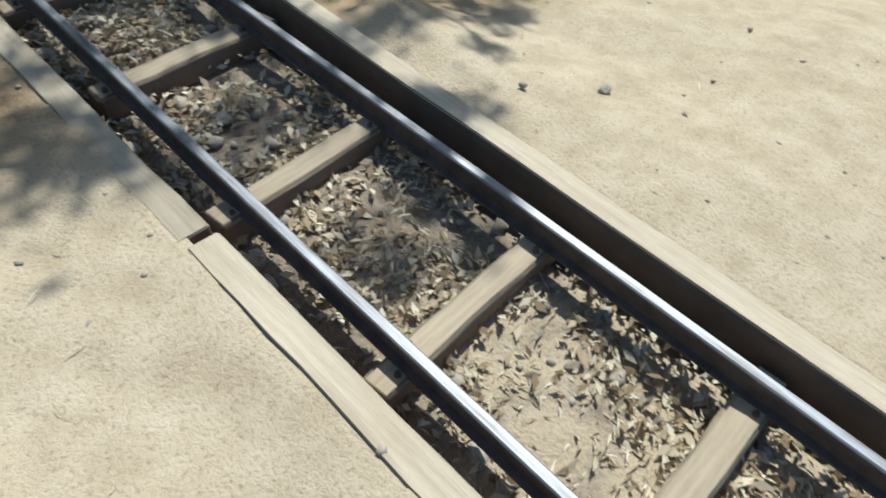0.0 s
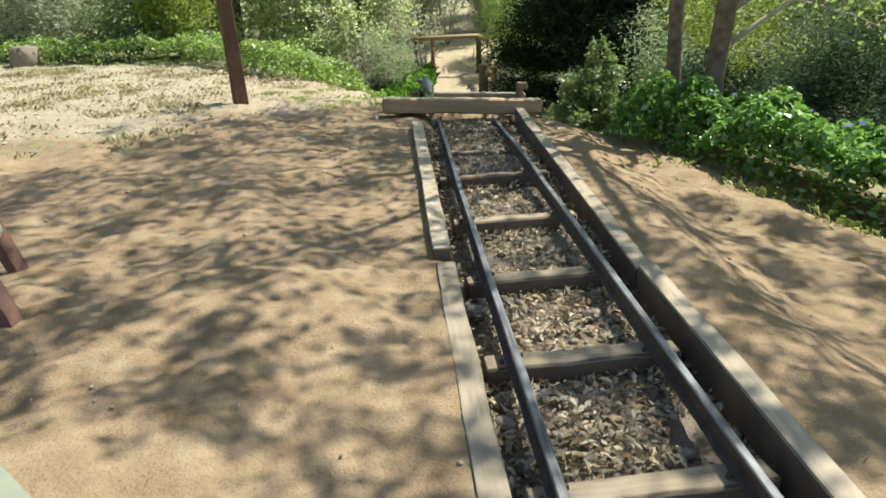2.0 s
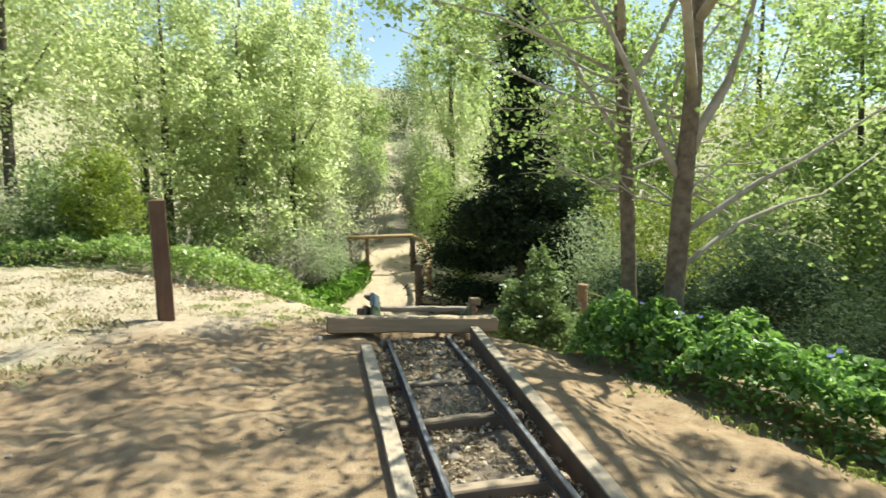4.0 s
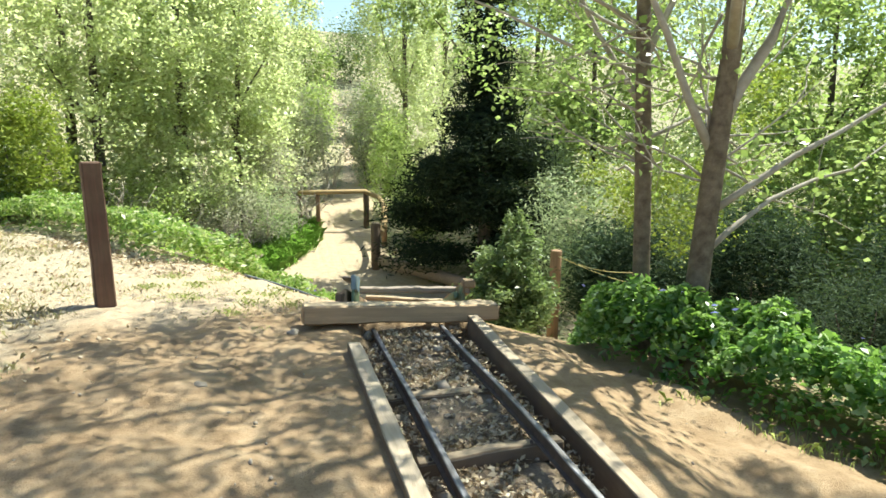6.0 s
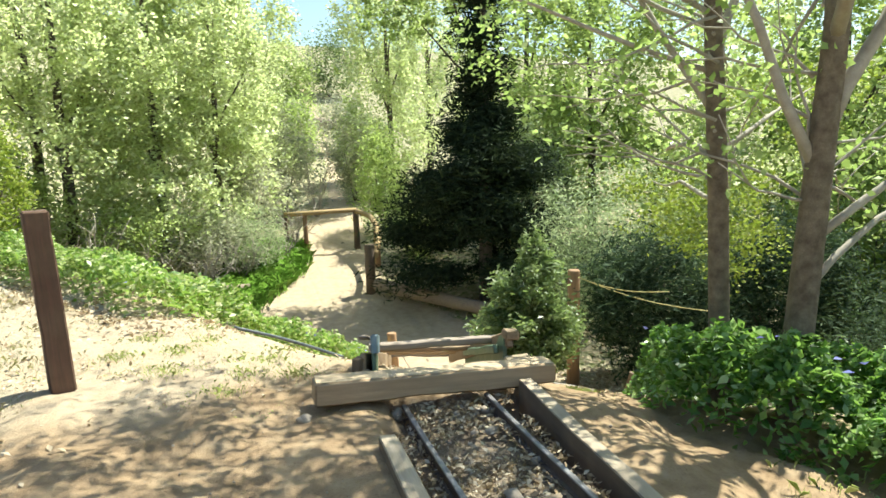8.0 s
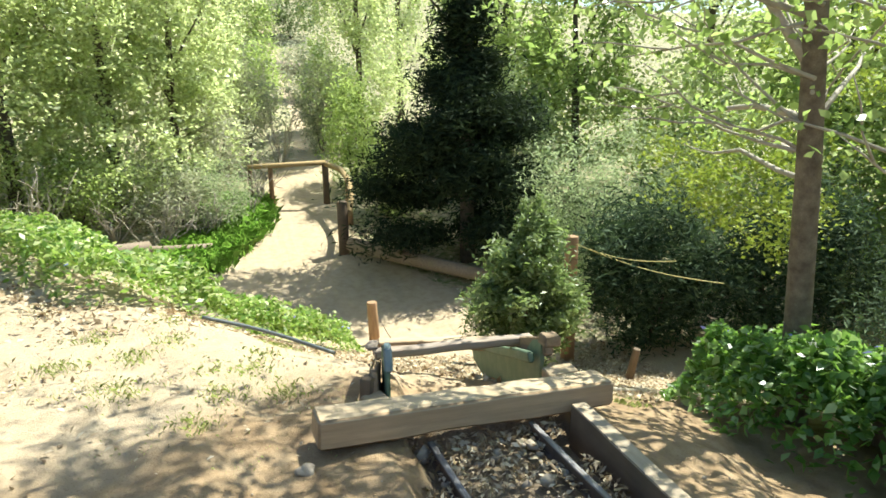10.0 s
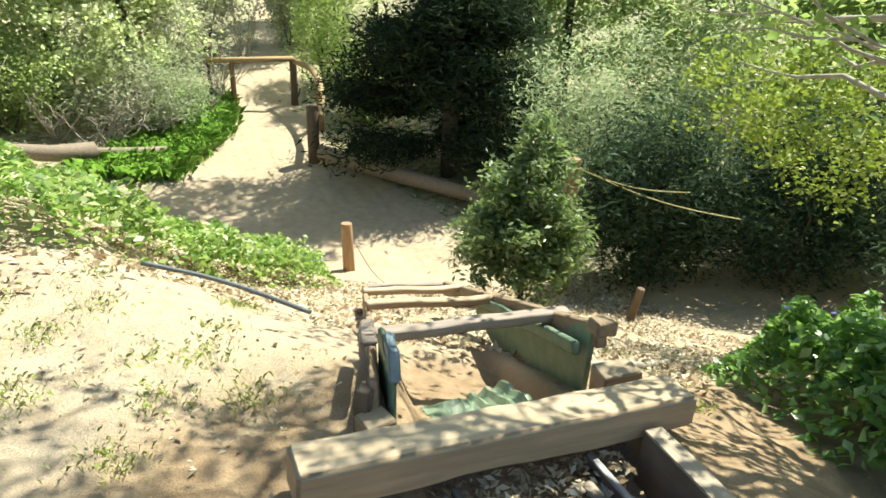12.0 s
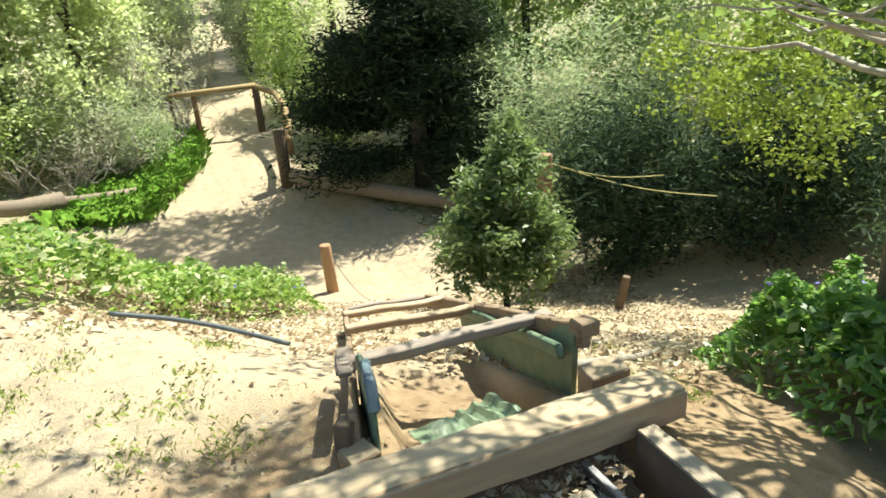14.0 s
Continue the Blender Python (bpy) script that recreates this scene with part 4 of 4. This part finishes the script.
tagged(put("handrail", tube(curve, [0.075, 0.08, 0.08, 0.085, 0.09], 9, 0.15), GATE_WOOD), "curved peeled pole handrail beside the path", "handrail")


def log(a, b, r, label, lift=0.75, seed=0):
    p = [Vector((*v, float(land(*v)) + r * lift)) for v in (a, ((a[0] * 2 + b[0]) / 3, (a[1] * 2 + b[1]) / 3), ((a[0] + 2 * b[0]) / 3, (a[1] + 2 * b[1]) / 3), b)]
    tagged(put("log", tube(p, [r, r * 0.97, r * 0.92, r * 0.85], 12, 0.15, seed), LOG), label, "log", "logs beside the path")


log((2.35, 20.7), (4.95, 17.5), 0.17, "long grey fallen log edging the path", 1.6, 1)
log((-0.85, 21.3), (-2.7, 21.1), 0.12, "weathered log lying in the grass", 1.9, 2)
log((-2.2, 21.0), (-4.3, 20.0), 0.17, "weathered log lying in the grass", 2.0, 3)
log((4.1, 59.0), (8.0, 59.0), 0.45, "far brown log barrier on the hillside", 0.8, 4)

# hose on the bank
pts = []
for f in np.linspace(0, 1, 22):
    x, y = -1.05 + 1.0 * f, 10.45 - 0.52 * f + 0.12 * math.sin(math.pi * f)
    pts.append(Vector((x, y, float(land(x, y)) + 0.05 + 0.05 * math.sin(math.pi * f))))
tagged(put("garden_hose", tube(pts, [0.017] * 22, 7), HOSE), "grey-black garden hose lying down the bank", "hose")

# ---- by the start: a green leg and a leaning rack ----
rack = thing("trestle", (-1.26, 1.92, -0.06), "weathered trestle with a slanting pale green leg", "trestle")
leg = put("leg", beam_between((0.07, 0, -0.1), (-0.64, 0.02, 1.46), 0.115, 0.09, 31), BROWN_PAINT, rack, "leg with worn red-brown sides")
put("face_board", beam_between((0.115, 0, -0.08), (-0.595, 0.02, 1.48), 0.12, 0.02, 37), PALE_GREEN, leg, "faded pale green face board")
put("leg", beam_between((-1.7, 0.5, -0.06), (-0.62, 0.25, 1.5), 0.12, 0.1, 32), PALE_GREEN, rack)
put("top_bar", beam_between((-0.64, -0.4, 1.52), (-0.58, 1.4, 1.52), 0.12, 0.06, 33), PALE_GREEN, rack)
ladder = thing("ladder_rack", (-2.12, 3.55, 0.03), "brown painted leaning ladder rack with white rungs", "rack")
put("upright", beam_between((0.1, -0.25, -0.06), (-0.45, -0.1, 1.5), 0.08, 0.06, 34), BROWN_PAINT, ladder)
put("upright", beam_between((-0.1, 0.25, -0.06), (-0.65, 0.4, 1.5), 0.08, 0.06, 35), BROWN_PAINT, ladder)
for k in range(4):
    f = 0.16 + 0.2 * k
    put("rung", beam_between((0.1 - 0.55 * f, -0.25 + 0.15 * f, 1.5 * f), (-0.1 - 0.55 * f, 0.25 + 0.15 * f, 1.5 * f), 0.045, 0.05, 36 + k), WHITE_PAINT, ladder)


# ---- litter, stones and grass ----
def scatter(n, box, keep):
    x, y = rng.uniform(box[0], box[1], n), rng.uniform(box[2], box[3], n)
    k = rng.uniform(0, 1, n) < keep(x, y)
    return x[k], y[k]


def dry_leaves(name, label, n, box, keep, size, height, up=1.4, wide=0.5):
    x, y = scatter(n, box, keep)
    tagged(put(name, leaves(name, np.stack([x, y, height(x, y) + rng.uniform(0.004, 0.03, len(x))], -1), size, 0.5, wide, up), DRY_LEAF), label, "leaf litter", kind="stuff")


def bed_z(x, y):
    return rail_z(y) - 0.165


def patchy(x, y, scale, lo):
    return np.array([1.0 if noise.noise(Vector((a * scale, b * scale, 9.0))) > lo else 0.12 for a, b in zip(x, y)])


dry_leaves("leaf_litter", "curled dry leaves and chips between the ties", 22000, (-0.17, 0.78, -2.5, 7.8), lambda x, y: patchy(x, y, 3.0, -0.15), 0.04, bed_z, 0.8, 0.42)
slope = lambda x, y: step(0.3, 0.5, np.abs(x - 0.42 - (y - 8.2) * 0.22) + step(9.2, 9.8, y)) * step(0.6, 1.6, (x - 0.3) * 0.62 + (y - 8.0) * 0.785 - 0.75 * soft(-x - 0.3, 0.4)) * patchy(x, y, 1.5, -0.25)
dry_leaves("leaf_litter", "pale dry leaf litter on the bank", 22000, (-1.5, 5.5, 8.3, 14.5), slope, 0.06, land)
terrace = lambda x, y: step(1.5, 2.6, -x) * step(6.4, 7.6, y) * step(0.3, -0.3, y - left_front(x)) * patchy(x, y, 1.2, -0.2)
dry_leaves("leaf_litter", "pale dry leaf litter on the terrace", 9000, (-8, -1.2, 6.3, 15), terrace, 0.05, lambda x, y: land(x, y) - 0.012, 4.0)
edge = lambda x, y: step(-0.7, -0.1, y - left_front(x)) * step(0.5, 0.0, y - left_front(x)) * 0.8
dry_leaves("leaf_litter", "pale dry leaves along the foot of the ivy", 9000, (-4, 1.0, 9.6, 13.5), edge, 0.065, land)
valley_litter = lambda x, y: step(0.0, 0.8, np.abs(x - path_x(y)) - path_half(y)) * 0.7
dry_leaves("leaf_litter", "brown leaf litter beside the valley path", 9000, (-5, 8, 14.5, 24), valley_litter, 0.09, land)


def grass(name, label, spots, blades, spread, length, mat=None):
    pts, tips = [], []
    for (x, y), k in zip(spots, itertools_count):
        n = blades
        px, py = x + rng.normal(0, spread, n), y + rng.normal(0, spread, n)
        pts.append(np.stack([px, py, land(px, py)], -1))
    p = np.concatenate(pts)
    n = len(p)
    ang, ln = rng.uniform(0, 2 * math.pi, n), length * rng.uniform(0.4, 1.2, n)
    out = np.stack([np.cos(ang), np.sin(ang), np.zeros(n)], -1)
    side = np.stack([-np.sin(ang), np.cos(ang), np.zeros(n)], -1) * 0.0022 * (length / 0.12)
    lean = rng.uniform(0.15, 0.9, n)[:, None]
    mid = p + out * ln[:, None] * lean * 0.35 + np.array([0, 0, 0.6]) * ln[:, None]
    tip = p + out * ln[:, None] * lean + np.array([0, 0, 0.9]) * ln[:, None] * (1 - 0.35 * lean)
    v = np.stack([p - side, p + side, mid + side * 0.7, tip, mid - side * 0.7], 1)
    return tagged(put(name, np_mesh(name, v.reshape(-1, 3), np.arange(5 * n).reshape(n, 5)), mat or GRASS), label, "grass", kind="stuff")


itertools_count = range(10 ** 6)
sand = lambda x, y: step(0.15, -0.3, x) * step(7.4, 8.6, y) * step(0.2, -0.4, y - left_front(x)) * patchy(x, y, 2.2, 0.0)
dry_leaves("leaf_litter", "scattered pale dry leaves on the sandy bank", 2000, (-3.2, 0.2, 7.4, 11), sand, 0.034, lambda x, y: land(x, y) - 0.004, 3.0)
xs, ys = scatter(300, (-3.2, 0.1, 7.5, 11), lambda x, y: 0.8 * sand(x, y))
grass("grass", "faint yellow-green grass on the sandy bank", list(zip(xs, ys)), 22, 0.07, 0.024)
spots = [(-1.46, 9.26), (-1.2, 9.55), (-1.75, 9.7), (-1.0, 9.0), (-0.72, 9.2), (-0.95, 8.55), (-1.5, 8.7), (-0.6, 8.5), (-1.1, 8.2), (-1.9, 9.2), (-0.5, 9.9), (-1.3, 10.1), (-0.75, 8.9),
         (1.9, 9.0), (2.2, 9.6), (1.7, 8.5), (2.5, 8.9), (1.55, 8.15)]
grass("grass", "small green grass tufts on the bank", spots, 200, 0.08, 0.042, GRASS)
xs, ys = scatter(2600, (-7, -1.6, 6.2, 14), lambda x, y: 0.4 * step(1.8, 3.2, -x) * patchy(x, y, 0.8, 0.05) * step(0.2, -0.3, y - left_front(x)))
grass("grass", "thin dry grass on the terrace", list(zip(xs, ys)), 26, 0.08, 0.065, STRAW)
xs, ys = scatter(2600, (-3, 0.8, 20.3, 26), lambda x, y: step(0.0, 0.3, path_x(y) - path_half(y) - x) * step(2.2, 0.9, path_x(y) - path_half(y) - x))
grass("grass", "fresh green grass beside the valley path", list(zip(xs, ys)), 16, 0.1, 0.42, FRESH)
xs, ys = scatter(350, (1.7, 3.4, 2.6, 6.6), lambda x, y: step(0.35, 0.05, np.abs(x - 1.8 - 0.43 * np.clip(7.0 - y, 0, 9))))
grass("grass", "thin grass along the edge of the ivy", list(zip(xs, ys)), 10, 0.06, 0.09)

# pebbles and clods
def pebbles(name, label, n, box, keep, size, height=land):
    x, y = scatter(n, box, keep)
    ico = bmesh.new()
    bmesh.ops.create_icosphere(ico, subdivisions=1, radius=1)
    base = np.array([v.co[:] for v in ico.verts])
    tri = np.array([[v.index for v in f.verts] for f in ico.faces])
    ico.free()
    k, m = len(x), len(base)
    sc = size * rng.lognormal(0, 0.5, k)[:, None, None] * rng.uniform(0.6, 1.2, (k, 1, 3)) * np.array([1, 1, 0.7])
    v = base[None] * sc * (1 + 0.25 * rng.normal(size=(k, m, 1))) + np.stack([x, y, height(x, y)], -1)[:, None]
    f = tri[None] + (np.arange(k) * m)[:, None, None]
    tagged(put(name, np_mesh(name, v.reshape(-1, 3), f.reshape(-1, 3)), STONE), label, "pebbles", kind="stuff")


pebbles("pebbles", "small pale pebbles on the trodden earth", 900, (-3.5, 3, -1.5, 7.5), lambda x, y: np.where((x > -0.2) & (x < 0.9), 0, 1.0), 0.006)
pebbles("pebbles", "stones and earth clods in the track bed", 900, (-0.12, 0.68, -2.5, 7.8), lambda x, y: np.ones_like(x), 0.015, bed_z)


def stone(at, r, seed, label):
    bm = bmesh.new()
    bmesh.ops.create_icosphere(bm, subdivisions=3, radius=1)
    for v in bm.verts:
        v.co *= 1 + 0.3 * noise.noise(v.co * 1.3 + Vector((seed, 0, 0))) + 0.1 * noise.noise(v.co * 4 + Vector((0, seed, 0)))
        v.co = Vector((v.co.x * r[0], v.co.y * r[1], v.co.z * r[2]))
    ob = put("stone", bm, STONE)
    ob.location = at
    tagged(ob, label, "stone", "loose stones")


for k, (x, y, r) in enumerate(((0.22, 1.9, 0.035), (0.46, 3.4, 0.04), (-0.08, 2.65, 0.04), (-0.1, 1.95, 0.035), (0.68, 2.5, 0.03), (-0.09, 3.5, 0.045), (0.655, 0.28, 0.05))):
    stone((x, y, float(bed_z(x, y)) + r * 0.4), (r, r * 0.8, r * 0.65), k, "small tan stone lying in the track bed")
for k, (x, y, r) in enumerate(((1.336, 1.066, 0.032), (-1.22, 6.5, 0.045), (-0.62, 7.6, 0.05))):
    stone(on_land(x, y, 0.01), (r, r * 0.7, r * 0.6), k + 20, "small dark clod on the sandy ground")

# bolts in the beam, a bleached branch, twigs and small flowers
for x in (-0.55, 0.62):
    bm = bmesh.new()
    bmesh.ops.create_cone(bm, segments=8, radius1=0.016, radius2=0.012, depth=0.014, cap_ends=True)
    put("bolt", bm, RUST, bpy.data.objects["cross_beam"], "rusty bolt head").location = (x, -0.03 + 0.05 * (x > 0), 0.066)
pts = [Vector((x, y, float(land(x, y)) + 0.035)) for x, y in ((1.35, 8.85), (1.65, 8.95), (1.95, 9.0), (2.2, 9.12), (2.45, 9.3))]
tagged(put("branch", tube(pts, [0.035, 0.032, 0.028, 0.02, 0.012], 8, 0.2), PALE_BARK), "bleached fallen branch lying on the bank", "branch")
dry_leaves("twigs", "thin dry twigs and straw on the trodden earth", 60, (-0.9, -0.28, -0.8, 1.6), lambda x, y: np.ones_like(x) * 0.5, 0.055, land, 2.5, 0.06)
dry_leaves("twigs", "thin dry twigs and straw on the trodden earth", 70, (0.92, 1.9, -0.8, 2.2), lambda x, y: np.ones_like(x) * 0.5, 0.055, land, 2.5, 0.06)
x, y = scatter(900, (-3.5, 0.8, 10.4, 15), lambda x, y: left_ivy(x, y) * 0.12)
FLOWER = leafy("blue_petal", [(0.16, 0.18, 0.5), (0.25, 0.25, 0.6)], 0.6, 0.3, (0.3, 0.3, 0.7))
tagged(put("flowers", leaves("flowers", np.stack([x, y, land(x, y) + 0.36], -1), 0.045, 0.3, 0.9, 1.5), FLOWER), "small blue periwinkle flowers among the ivy", "flowers", kind="stuff")

x, y = scatter(260, (1.7, 3.6, 5.0, 8.6), lambda x, y: right_ivy(x, y) * 0.1)
tagged(put("flowers", leaves("flowers", np.stack([x, y, land(x, y) + 0.6], -1), 0.05, 0.3, 0.9, 1.5), FLOWER), "a few blue periwinkle flowers in the dark ivy bed", "flowers", kind="stuff")

bm = tube([(0, 0, -0.1), (0, 0, 0.15), (0.02, 0, 0.34), (0.02, 0, 0.36)], [0.34, 0.29, 0.26, 0.22], 14, 0.3, 3)
ob = put("tree_stump", bm, LOG)
ob.location = on_land(-7.7, 15.2)
tagged(ob, "broad weathered tree stump at the edge of the terrace", "stump")
dry_leaves("wood_chips", "pale wood chips in the first bays of the track", 3600, (0.03, 0.55, -1.2, 1.4), lambda x, y: patchy(x, y, 5.0, 0.0), 0.04, lambda x, y: bed_z(x, y) - 0.008, 4.0, 0.13)
